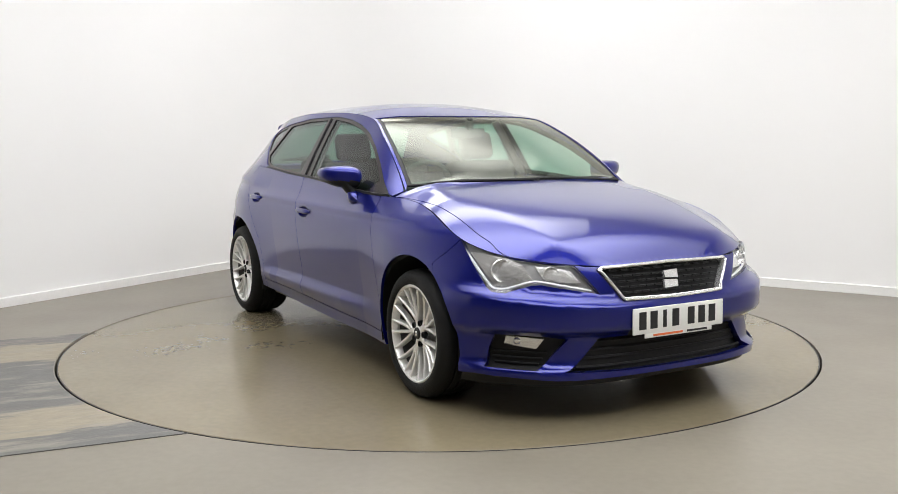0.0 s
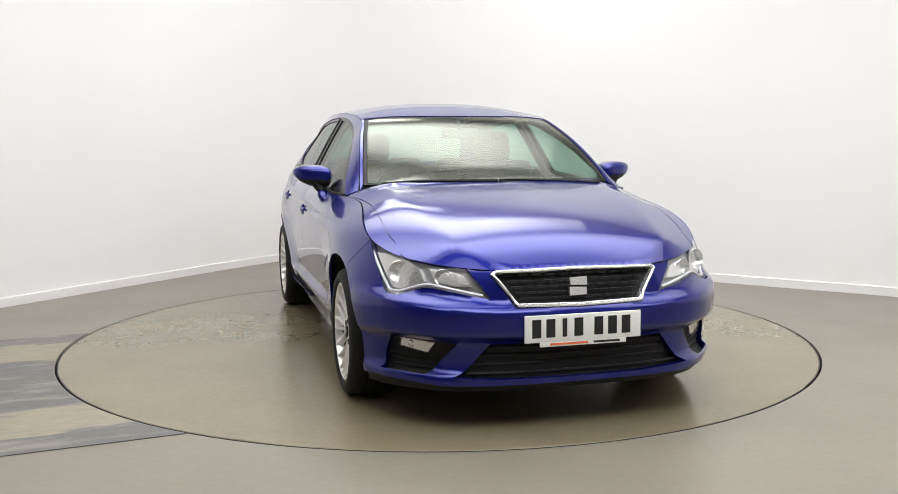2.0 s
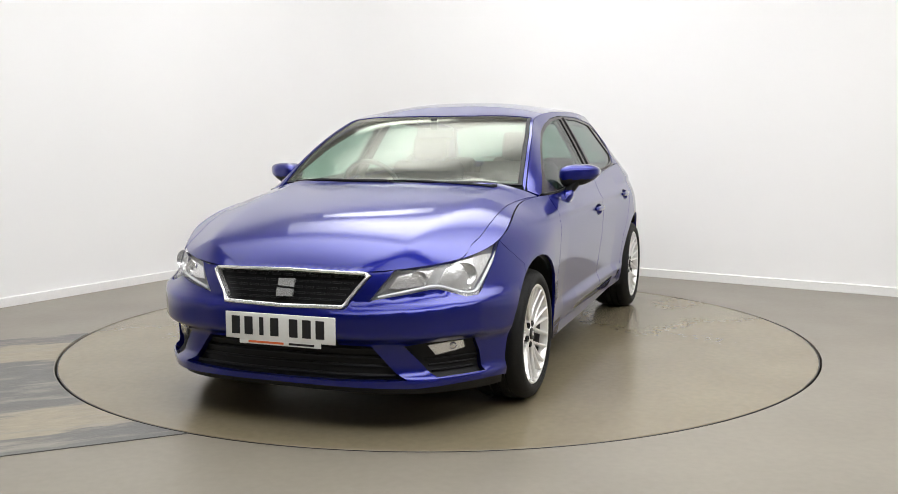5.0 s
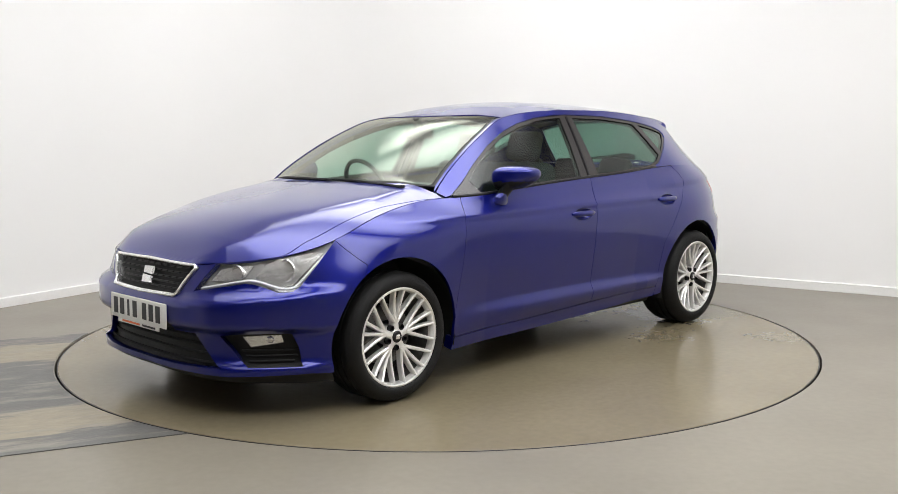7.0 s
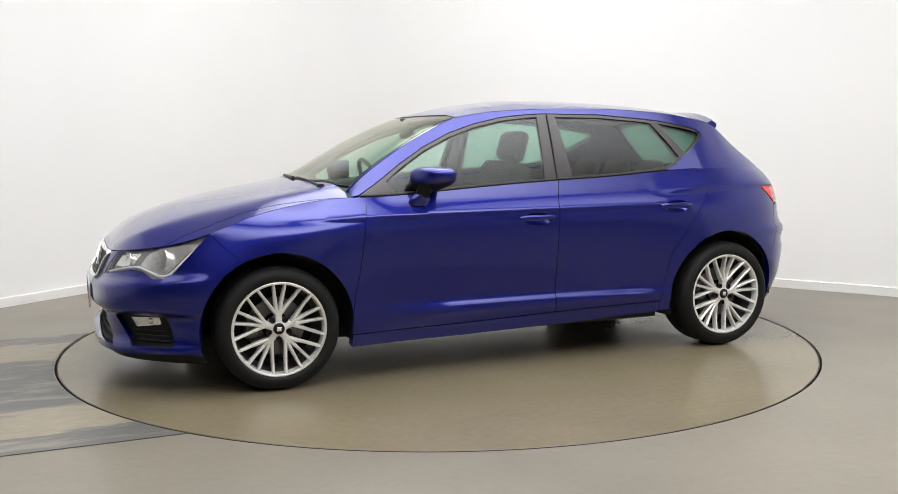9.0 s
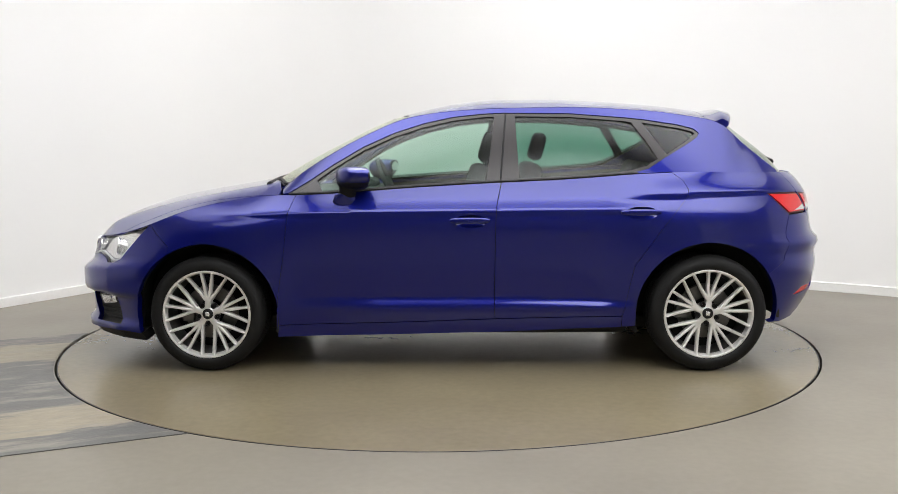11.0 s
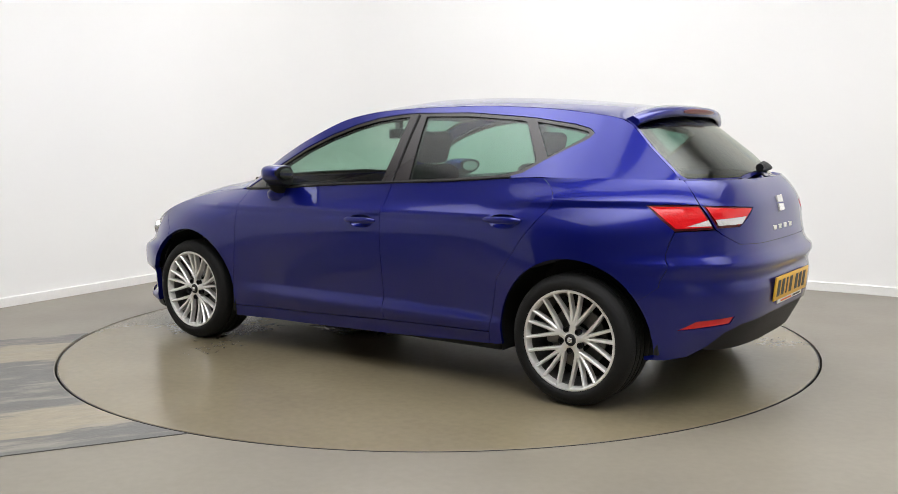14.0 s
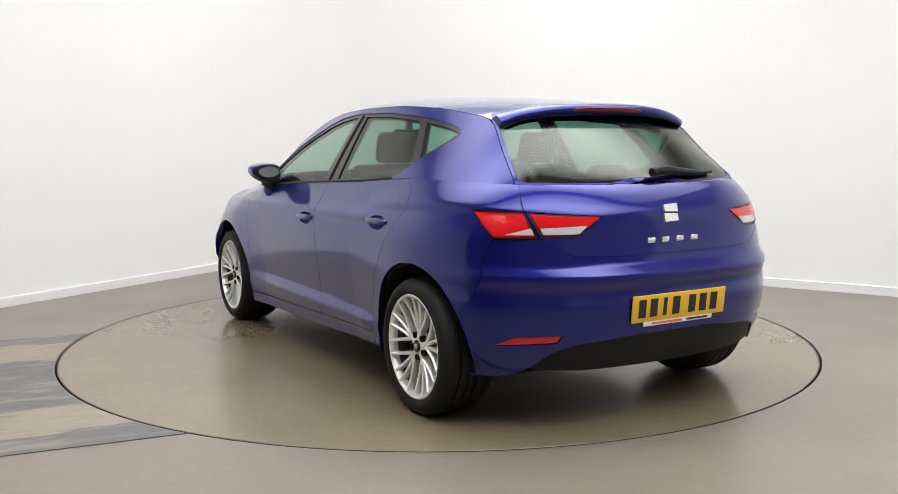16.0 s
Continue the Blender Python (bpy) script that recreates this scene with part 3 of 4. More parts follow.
for nm, x0, x1, y0, y1, paint in (("wall_west", -7.6, -7.45, -8.6, -3.6, BACK), ("wall_east", 8.45, 8.6, -8.6, -3.6, WALL), ("wall_south", -7.6, 3.6, -8.75, -8.6, BACK), ("wall_south_east", 3.6, 8.6, -8.75, -8.6, WALL)):
    bm = bmesh.new()
    box(bm, x0, x1, y0, y1, 0, DADO)
    tagged(part(nm, bm, paint), "unseen grey lower hall wall, toned for reflections" if paint is BACK else "unseen white lower hall wall, toned for reflections", "wall", kind="structure")
    bm = bmesh.new()
    box(bm, x0, x1, y0, y1, DADO, H_WALL)
    tagged(part(nm + "_upper", bm, paint), "unseen grey upper hall wall, toned for reflections" if paint is BACK else "unseen white upper hall wall, toned for reflections", "wall", kind="structure")
bm = bmesh.new()
box(bm, -7.6, -5.36, -3.6, -3.45, 0, H_WALL)
tagged(part("wall_return_west", bm, WALL), "white wall return beside the sweep", "wall", kind="structure")
bm = bmesh.new()
box(bm, 6.52, 8.6, -3.6, -3.45, 0, H_WALL)
tagged(part("wall_return_east", bm, WALL), "white wall return beside the sweep", "wall", kind="structure")
bm = bmesh.new()
box(bm, -7.7, 8.7, -8.8, 6.5, H_WALL, H_WALL + .12)
tagged(part("ceiling", bm, CEIL), "white studio ceiling", "ceiling", kind="structure")


def ceiling_light(x, y, w, d, turn=0):
    """A hanging soft light box: a shallow frame with a glowing diffuser."""
    lamp = new("ceiling_light")
    lamp.matrix_basis = pose(x, y, H_WALL, 0, 0, turn)
    bm = bmesh.new()
    t = .012
    for x0, x1, y0, y1 in ((-w / 2, w / 2, -d / 2, -d / 2 + t), (-w / 2, w / 2, d / 2 - t, d / 2), (-w / 2, -w / 2 + t, -d / 2 + t, d / 2 - t), (w / 2 - t, w / 2, -d / 2 + t, d / 2 - t)):
        box(bm, x0, x1, y0, y1, -.16, 0)
    part("frame", bm, FRAME, lamp)
    bm = bmesh.new()
    box(bm, -w / 2 + t, w / 2 - t, -d / 2 + t, d / 2 - t, -.145, -.13)
    part("diffuser", bm, GLOW, lamp)
    return tagged(lamp, "large white soft light box under the ceiling", "ceiling light", "studio ceiling lights")


for lx, ly, lw, ld in LIGHTS:
    ceiling_light(lx, ly, lw, ld)

# ---- the turntable ----
turntable = new("turntable")
tagged(turntable, "round brown-grey painted turntable flush with the floor", "turntable")
bm = bmesh.new()
n = 160
prof = [(0.0, 0.0), (1.1, 0.0), (R_TABLE - .004, 0.0), (R_TABLE, -.004), (R_TABLE, -.09)]
rings = [[bm.verts.new((r * math.cos(2 * math.pi * k / n), r * math.sin(2 * math.pi * k / n), z)) for k in range(n)] for r, z in prof[1:]]
for a, b in zip(rings, rings[1:]):
    for k in range(n):
        bm.faces.new((a[k], a[(k + 1) % n], b[(k + 1) % n], b[k]))
bm.faces.new(rings[0])
part("deck", bm, TABLE, turntable)
bm = bmesh.new()
prof = [(R_TABLE - .0005, -.0015), (R_TABLE + .0035, -.0015), (R_TABLE + .0035, -.06)]
rings = [[bm.verts.new((r * math.cos(2 * math.pi * k / n), r * math.sin(2 * math.pi * k / n), z)) for k in range(n)] for r, z in prof]
for a, b in zip(rings, rings[1:]):
    for k in range(n):
        bm.faces.new((a[k], a[(k + 1) % n], b[(k + 1) % n], b[k]))
part("rim_seal", bm, GLOSS_BLACK, turntable, "black rubber edge")


# ---- the car ----
car = new("car")
tagged(car, "metallic blue five-door hatchback car standing on the turntable", "car")
HUB_X, HUB_Z, ARCH = 1.318, .308, .376


def Wf(s, z):
    """The front end, carried on past the middle to the other side."""
    s = np.asarray(s, float)
    P = W(np.where(s > S_FRONT, 2 * S_FRONT - s, s), z)
    return P * np.where(s > S_FRONT, -1, 1)[..., None] ** np.array([0, 1, 0])


def Wr(s, z):
    """The rear end, carried on past the middle to the other side."""
    s = np.asarray(s, float)
    P = W(np.where(s < S_REAR, 2 * S_REAR - s, s), z)
    return P * np.where(s < S_REAR, -1, 1)[..., None] ** np.array([0, 1, 0])


def mirror_s(half, mid):
    """A whole outline from a half that starts and ends on the middle line."""
    return list(half) + [(2 * mid - s, z) for s, z in half[::-1] if abs(s - mid) > 1e-4]


def mirror_y(half):
    return list(half) + [(x, -y) for x, y in half[::-1] if abs(y) > 1e-4]


def belt_at(s):
    z = 1.0
    for _ in range(6):
        z = float(belt_z(W(s, z)[0]))
    return (s, z)


def s_of_x(x, z):
    lo, hi = S_REAR, S_FRONT
    for _ in range(40):
        mid = (lo + hi) / 2
        if W(mid, z)[0] < x:
            lo = mid
        else:
            hi = mid
    return (lo + hi) / 2


def arch(cx, a0, a1, n=28, r=ARCH):
    """Part of a wheel arch's edge, as (s, z)."""
    out = []
    for a in np.linspace(radians(a0), radians(a1), n):
        x, z = cx + r * math.cos(a), HUB_Z + r * math.sin(a)
        out.append((s_of_x(x, z), z))
    return out


def oval(cx, cz, rx, rz, n=28, power=2.4):
    return [(cx + rx * abs(math.cos(a)) ** (2 / power) * (1 if math.cos(a) > 0 else -1), cz + rz * abs(math.sin(a)) ** (2 / power) * (1 if math.sin(a) > 0 else -1)) for a in (2 * math.pi * k / n for k in range(n))]


def span(f, a, b, n):
    return [f(s) for s in np.linspace(a, b, n)]


FINE = .024
# joints seen on the side
door_front = [(.851, .914), (.876, .845), (.902, .628), (.940, .401), (.950, .247)]
door_middle = [(-.240, float(belt_z(-.24))), (-.211, .865), (-.206, .704), (-.201, .374), (-.205, .279)]
door_rear = [(-1.150, float(belt_z(-1.15))), (-1.205, 1.000), (-1.222, .955), (-1.214, .922), (-1.073, .761), (-.930, .562), (-.885, .340), (-.872, .295)]
gate_line = [(-1.885, 1.036), (-1.919, .931), (-1.994, .826), (-2.030, .800), (-2.133, .752), (-2.30, .744), (S_REAR, .742)]
lamp_low = [(1.702, belt_at(1.702)[1]), (1.757, .680), (1.815, .592), (1.845, .575), (1.900, .572), (1.955, .590), (2.010, .606), (2.050, .608), (2.160, .590), (2.292, .566)]
lamp_in = [(2.292, .566), (2.250, .625), (2.205, .688)]
grille_side = [(2.318, .677), (2.298, .664), (2.340, .610), (2.385, .545), (2.400, .533)]

HOLE_F, HOLE_R = (-.078, .797), (-.963, .836)
skin("front_door", [sheet(W, span(belt_at, .84, -.24, 14)[:-1] + door_middle + [(.339, .259)] + door_front[::-1], [oval(*HOLE_F, .080, .033)], step=.014)], PAINT, car, both=True)
skin("rear_door", [sheet(W, span(belt_at, -.24, -1.15, 12)[:-1] + door_rear + door_middle[::-1][:-1], [oval(*HOLE_R, .080, .033)], step=.014)], PAINT, car, both=True)
skin("front_fender", [sheet(W, span(belt_at, 1.702, .84, 12) + door_front + [(.953, .22)] + [q for q in arch(HUB_X, 193, 57)] + [(1.520, .668)], step=.016, gap=.0006), sheet(T, [(x, float(belt_y(x)) - .0008) for x in np.linspace(.96, 1.84, 45)] + [(x, float(joint_y(x)) + .0022) for x in np.linspace(1.82, .96, 44)], step=.02, gap=.0002, thick=.004)], PAINT, car, both=True)
skin("sill", [sheet(W, [(.945, .246), (.339, .258), (-.249, .279), (-.872, .294), (-.870, .232), (-.244, .204), (.347, .189), (.949, .180)], step=FINE, thick=.05)], PAINT, car, both=True)
tail_out = [(-1.672, .931), (-1.790, .934), (-1.916, .931), (-1.955, .875), (-1.990, .826), (-1.900, .822), (-1.802, .820), (-1.735, .872)]
tail_in = [(-1.928, .929), (-2.100, .921), (-2.264, .910), (-2.205, .862), (-2.146, .828), (-2.070, .828), (-2.004, .828)]
rear_join = [(-1.990, .822), (-1.880, .818), (-1.800, .815), (-1.740, .70), (-1.715, .58)]
skin("rear_quarter", [sheet(W, span(belt_at, -1.15, -1.885, 12) + [(-1.916, .931), (-1.790, .934), (-1.672, .931), (-1.735, .872), (-1.802, .820)] + [(-1.745, .70), (-1.712, .58)] + arch(-HUB_X, 147, -10) + [(-.900, .236), (-.872, .236)] + door_rear[::-1][:-1], step=.014, gap=.0005)], PAINT, car, both=True)

# front end
side_intake = [(2.150, .376), (2.040, .388), (1.900, .390), (1.840, .386), (1.815, .330), (1.795, .243), (1.900, .243), (2.020, .243)]
mid_intake = [(S_FRONT, .425), (2.44, .425), (2.420, .378), (2.282, .376), (2.215, .300), (2.150, .238), (2.40, .230), (S_FRONT, .228)]
front_low = [(S_FRONT, .204), (2.303, .203), (2.121, .200), (1.900, .206), (1.760, .208), (1.660, .200)]
half = front_low + [q for q in arch(HUB_X, -14, 57, 14)] + [(1.520, .668)] + lamp_low + lamp_in[1:] + [(2.25, .680)] + grille_side + [(S_FRONT, .529)]
skin("front_bumper", [sheet(Wf, mirror_s(half, S_FRONT), [mirror_s(mid_intake, S_FRONT), side_intake, [(2 * S_FRONT - s, z) for s, z in side_intake]], step=.016, thick=.03)], PAINT, car)
skin("lower_intake", [sheet(Wf, mirror_s([(S_FRONT, .44), (2.44, .44), (2.26, .39), (2.13, .225), (S_FRONT, .215)], S_FRONT), step=.05, off=-.035, thick=0)], BLACK, car, "black lower air intake")
skin("front_splitter", [sheet(Wf, mirror_s([(S_FRONT, .200), (2.303, .199), (2.121, .196), (1.76, .203), (1.66, .196), (1.66, .150), (2.1, .155), (S_FRONT, .160)], S_FRONT), step=.03, off=-.02, thick=.08)], BLACK, car, "black underside lip")
for k in range(4):
    z = .25 + .036 * k
    bm = bmesh.new()
    tube(bm, [Wf(s, z) - np.array([.03, 0, 0]) for s in np.linspace(2.20 + .02 * k, 2 * S_FRONT - 2.20 - .02 * k, 30)], .007, sides=6)
    part("intake_slat", bm, DARK, car)
skin("fog_surround", [sheet(W, shrink(side_intake, -.012), step=.03, off=-.028, thick=0)], BLACK, car, "black fog lamp surround", both=True)
for k in range(3):
    for side in (1, -1):
        bm = bmesh.new()
        tube(bm, [W(s, .262 + .024 * k) * [1, side, 1] - np.array([.02, side * .012, 0]) for s in np.linspace(1.835 - .01 * k, 2.02 + .02 * k, 10)], .005, sides=6)
        part("surround_slat", bm, DARK, car)
fog = [(2.050, .374), (1.960, .380), (1.882, .381), (1.872, .345), (1.930, .336), (2.012, .326)]
for side, (a, b) in zip((1, -1), zip(skin("fog_lamp", [sheet(W, fog, step=.02, off=-.016, thick=.012)], LAMP_SILVER, car, both=True), skin("fog_lens", [sheet(W, fog, step=.03, off=-.006, thick=.01)], LENS, car, both=True))):
    b.parent = a
    bm = bmesh.new()
    c = W(1.935, .360) * [1, side, 1]
    bmesh.ops.create_uvsphere(bm, u_segments=20, v_segments=12, radius=.02, matrix=Matrix.Translation(Vector(c - np.array([.022, side * .016, 0]))))
    part("bulb", bm, CHROME, a)

# headlights: dark housing, two reflector bowls, a light guide round the edge, a clear lens
lamp_top = [(2.205, .688)] + [(s, belt_at(s)[1] - .004) for s in np.linspace(2.12, 1.75, 8)]
lamp_outline = lamp_low + [(2.250, .625)] + lamp_top
for side in (1, -1):
    lamp = None
    flip = np.array([1, side, 1])

    def lampskin(name, off, mat, parent, thick=0.0, outline=lamp_outline, step=.025):
        V, F, N = sheet(W, outline, step=step, off=off, thick=thick)
        V, N = np.array(V) * flip, np.array(N) * flip
        return finish(name, V, F if side > 0 else [q[::-1] for q in F], mat, parent, N)
    lamp = lampskin("headlight", -.036, LAMP_GREY, car, outline=shrink(lamp_outline, -.01))
    tagged(lamp, "clear halogen headlight with silver reflectors")
    lampskin("lens", -.001, LENS, lamp, .01)
    upper = [(1.735, .735), (1.80, .735), (1.93, .715), (1.985, .69), (2.015, .63), (1.95, .61), (1.895, .592), (1.845, .597)]
    inner = [(2.035, .69), (2.13, .682), (2.19, .668), (2.225, .615), (2.14, .615), (2.06, .632)]
    lampskin("reflector", -.017, LAMP_SILVER, lamp, .02, upper)
    lampskin("reflector", -.019, LAMP_SILVER, lamp, .02, inner)
    for cs, cz, r in ((1.885, .662, .047), (2.10, .652, .034)):
        c = W(cs, cz) * flip
        nrm = np.cross(W(cs + .01, cz) - W(cs - .01, cz), W(cs, cz + .01) - W(cs, cz - .01))
        nrm = nrm / np.linalg.norm(nrm) * np.sign(nrm[0]) * flip
        q = Vector((.93, .25 * side, .08)).to_track_quat("Y", "Z").to_matrix().to_4x4()
        bm = bmesh.new()
        lathe(bm, [(r * 1.05, 0.0), (r, .004), (r * .9, -.008), (r * .68, -.022), (r * .36, -.034), (.008, -.036), (.007, -.012), (.0005, -.009)], 28)
        bmesh.ops.transform(bm, matrix=Matrix.Translation(Vector(c - nrm * .012)) @ q, verts=bm.verts)
        part("bowl", bm, CHROME, lamp, "chrome reflector bowl")
    bm = bmesh.new()
    guide = [(2.262, .577), (2.16, .598), (2.055, .616), (2.005, .614), (1.95, .598), (1.895, .583), (1.85, .586), (1.828, .603), (1.775, .672), (1.726, .735)]
    pts = smooth_path([tuple(p) for p in guide], 5)
    tube(bm, [(W(s, z) - np.array([.014, .004, 0])) * flip for s, z in pts], .0065, sides=6)
    part("light_guide", bm, DRL, lamp, "white running-light guide")

# grille: chrome frame, dark mesh, rows of short bars
g_out = [(S_FRONT, .684), (2.318, .677), (2.298, .664), (2.340, .610), (2.388, .543), (2.403, .533), (S_FRONT, .527)]
g_in = [(S_FRONT, .673), (2.331, .667), (2.320, .659), (2.356, .610), (2.400, .548), (2.410, .542), (S_FRONT, .537)]
grille = skin("grille", [sheet(Wf, mirror_s(g_out, S_FRONT), step=.03, off=-.026, thick=0)], BLACK, car, "black radiator grille with a chrome surround")[0]
skin("chrome_surround", [sheet(Wf, mirror_s(g_out, S_FRONT), [mirror_s(g_in, S_FRONT)], step=.02, off=.007, thick=.03)], CHROME, grille)
bm = bmesh.new()
ringed = mirror_s([((a + c) / 2 if k not in (0, 6) else S_FRONT, (b + d) / 2) for k, ((a, b), (c, d)) in enumerate(zip(g_out, g_in))], S_FRONT)
tube(bm, [Wf(s, z) + np.array([.008, 0, .002]) for s, z in dense(ringed, .02)], .0068, closed=True, sides=8)
part("chrome_bead", bm, CHROME, grille)
bm = bmesh.new()
box(bm, -.004, .004, -.021, .021, -.004, .004, .002)
nub = bpy.data.meshes.new("grille_bar")
bm.to_mesh(nub)
bm.free()
nub.materials.append(GLOSS_BLACK)
for row in range(5):
    z = .562 + .0235 * row
    w = 2.398 - (z - .55) * .60
    count = 11 + (row % 2)
    for k in range(count):
        s = w + .045 + (2 * (S_FRONT - w) - .09) * k / (count - 1)
        ob = new("grille_bar", nub)
        ob.parent = grille
        P = Wf(s, z)
        d = Wf(s + .01, z) - Wf(s - .01, z)
        ob.matrix_basis = pose(P[0] - .010, P[1], P[2], 0, -14, math.degrees(math.atan2(d[1], d[0])) + 90)


def emblem(parent, m, size):
    """A plain two-piece chrome emblem of slanted bars."""
    for k, (z, dx) in enumerate(((.27, .03), (-.27, -.03))):
        bm = bmesh.new()
        a = [(-.46 + dx, z - .20), (.46 + dx, z - .24 + .08 * k), (.46 + dx, z + .20), (-.46 + dx, z + .24 - .08 * (1 - k))]
        lo = [bm.verts.new((0, x * size, q * size)) for x, q in a]
        hi = [bm.verts.new((.010, x * size * .94, q * size * .97)) for x, q in a]
        bm.faces.new(lo[::-1])
        bm.faces.new(hi)
        for i in range(4):
            bm.faces.new((lo[i], lo[(i + 1) % 4], hi[(i + 1) % 4], hi[i]))
        bmesh.ops.transform(bm, matrix=m, verts=bm.verts)
        part("emblem", bm, CHROME, parent, "plain chrome emblem piece", angle=20)


emblem(car, pose(2.100, 0, .604, 0, -14, 0), .088)
emblem(car, pose(float(W(S_REAR, .908)[0]) + .004, 0, .908, 0, -16, 180), .086)
for k, y in enumerate((.118, .040, -.042, -.124)):
    bm = bmesh.new()
    xb = float(W(S_REAR, .80)[0])
    box(bm, xb - .005, xb + .006, y - .020, y + .020, .789, .811, .002)
    part("letter_bar", bm, CHROME, car, "plain chrome bar")


def number_plate(x, z, tilt, turn, mat, word):
    """A plate with dark bars for its characters and a dealer's strip below."""
    m = pose(x, 0, z, 0, tilt, turn)
    bm = bmesh.new()
    box(bm, 0, .008, -.262, .262, -.057, .057, .003, m)
    plate = part("number_plate", bm, mat, car, word)
    for k in range(7):
        y = -.196 + .0625 * k + (.014 if k > 3 else -.014)
        bm = bmesh.new()
        w = .010 if k == 2 else .020
        box(bm, .0075, .0092, y - w, y + w, -.037, .040, 0, m)
        part("character_bar", bm, INK, plate, "plain dark bar")
    bm = bmesh.new()
    box(bm, .001, .007, -.195, .195, -.077, -.056, .002, m)
    part("dealer_strip", bm, PLATE_WHITE, plate, "white strip")
    for y0, y1, mt in ((-.150, .020, ORANGE_INK), (.045, .165, INK)):
        bm = bmesh.new()
        box(bm, .0065, .0078, y0, y1, -.071, -.062, 0, m)
        part("strip_bar", bm, mt, plate)
    return plate


number_plate(2.160, .442, -1, 0, PLATE_WHITE, "white number plate with plain dark bars")
number_plate(-2.046, .525, 6, 180, PLATE_YELLOW, "yellow number plate with plain dark bars")

# rear end
gate_half = [(S_REAR, 1.043)] + [belt_at(s) for s in np.linspace(S_REAR + .02, -1.90, 14)] + gate_line
ledge = [(x, Y_GLASS * math.sqrt(max((x + 1.88) / .15, 0))) for x in np.linspace(-1.874, -1.734, 12)] + [(x, float(belt_y(x)) - .001) for x in np.linspace(-1.734, -1.870, 14)]
t_in2 = [(2 * S_REAR - s, z) for s, z in tail_in]
gate = skin("tailgate", [sheet(Wr, mirror_s(gate_half, S_REAR), [tail_in, t_in2], step=FINE), sheet(T, ledge, step=FINE, thick=0), sheet(T, [(x, -y) for x, y in ledge], step=FINE, thick=0)], PAINT, car)[0]
rear_half = gate_line[::-1][:-3] + [(-2.030, .800), (-1.996, .821), (-1.900, .818), (-1.803, .815), (-1.747, .70), (-1.714, .58)] + arch(-HUB_X, 147, 188, 10) + [(-1.706, .250), (-1.80, .246), (-1.90, .260), (-1.975, .302), (-2.04, .362), (-2.130, .394), (-2.403, .416), (S_REAR, .416)]
refl = [(-1.800, .386), (-1.880, .427), (-2.070, .437), (-2.050, .402), (-1.93, .395)]
skin("rear_bumper", [sheet(Wr, mirror_s(rear_half[::1], S_REAR), [refl, [(2 * S_REAR - s, z) for s, z in refl]], step=FINE, gap=.0004, thick=.03)], PAINT, car)
skin("rear_reflector", [sheet(W, shrink(refl, .001), step=.03, off=-.004, thick=.02)], RED, car, "red bumper reflector", both=True)
skin("diffuser", [sheet(Wr, mirror_s([(S_REAR, .412), (-2.40, .412), (-2.13, .402), (-2.045, .386), (-1.98, .332), (-1.93, .300), (-2.00, .274), (-2.18, .262), (-2.50, .255), (S_REAR, .255)], S_REAR), step=.03, off=-.010, thick=.05)], BLACK, car, "black rear diffuser")
for out, nm in ((tail_out, "outer"), (tail_in, "inner")):
    white = [(-1.850, .838), (-1.955, .868), (-1.976, .838)] if nm == "outer" else [(-1.990, .867), (-2.195, .874), (-2.160, .839), (-2.008, .838)]
    band = shrink(out, .009)
    reds = skin("tail_lamp", [sheet(W, out if nm == "outer" else [(-1.921, .930)] + out[1:-1] + [(-1.997, .828)], step=.03, off=-.004, thick=.02)], DARK_RED, car, "red tail lamp with a clear lower section", both=True)
    bright = skin("red_lens", [sheet(W, band, [white], step=.02, off=.002, thick=.006)], RED, None, both=True)
    clear = skin("clear_lens", [sheet(W, white, step=.02, off=.002, thick=.006)], CLEAR_TAIL, None, both=True)
    for a, b, c in zip(reds, bright, clear):
        b.parent = a
        c.parent = a

# top: bonnet, roof with pillars, glass
bonnet = [(1.050, 0), (1.040, .25), (1.010, .45), (.955, .62), (.935, .735)] + [(x, float(joint_y(x)) - .001) for x in np.concatenate((np.linspace(.94, 1.9, 49), np.linspace(1.92, 2.066, 36)))] + [(2.068, 0)]
skin("bonnet", [sheet(T, mirror_y(bonnet), lines=[[(x, side * float(fold_y(x))) for x in np.linspace(1.06, 1.96, 40)] for side in (1, -1)], step=.018, gap=.0008)], PAINT, car)
gutter = [(x, float(joint_y(x)) - .03) for x in np.linspace(.95, 1.80, 26)] + [(x, float(joint_y(x)) + .012) for x in np.linspace(1.80, .95, 26)]
skin("wing_gutter", [sheet(T, gutter, step=.02, off=-.007, thick=0)], PAINT, car, "blue inner edge under the bonnet joint", both=True)
screen_edge = [(x, float(rail_y(x)) - .040) for x in np.linspace(.90, .26, 12)]
screen = [(1.030, 0), (1.020, .25), (.985, .45), (.935, .60)] + screen_edge + [(.285, .42), (.325, .22), (.338, 0)]
skin("windscreen", [sheet(T, mirror_y(screen), step=.035, off=-.003, thick=.005)], GLASS_SCREEN, car)
skin("windscreen_seal", [sheet(T, mirror_y([(x + (.012 if k < 4 else 0), y + (.019 if k >= 4 else 0)) if y or k else (x + .012, y) for k, (x, y) in enumerate(screen)][:-3] + [(.272, .42), (.312, .22), (.325, 0)]), [mirror_y(screen)], step=.035, gap=0, off=-.004, thick=.01)], BLACK, car, "black windscreen seal")
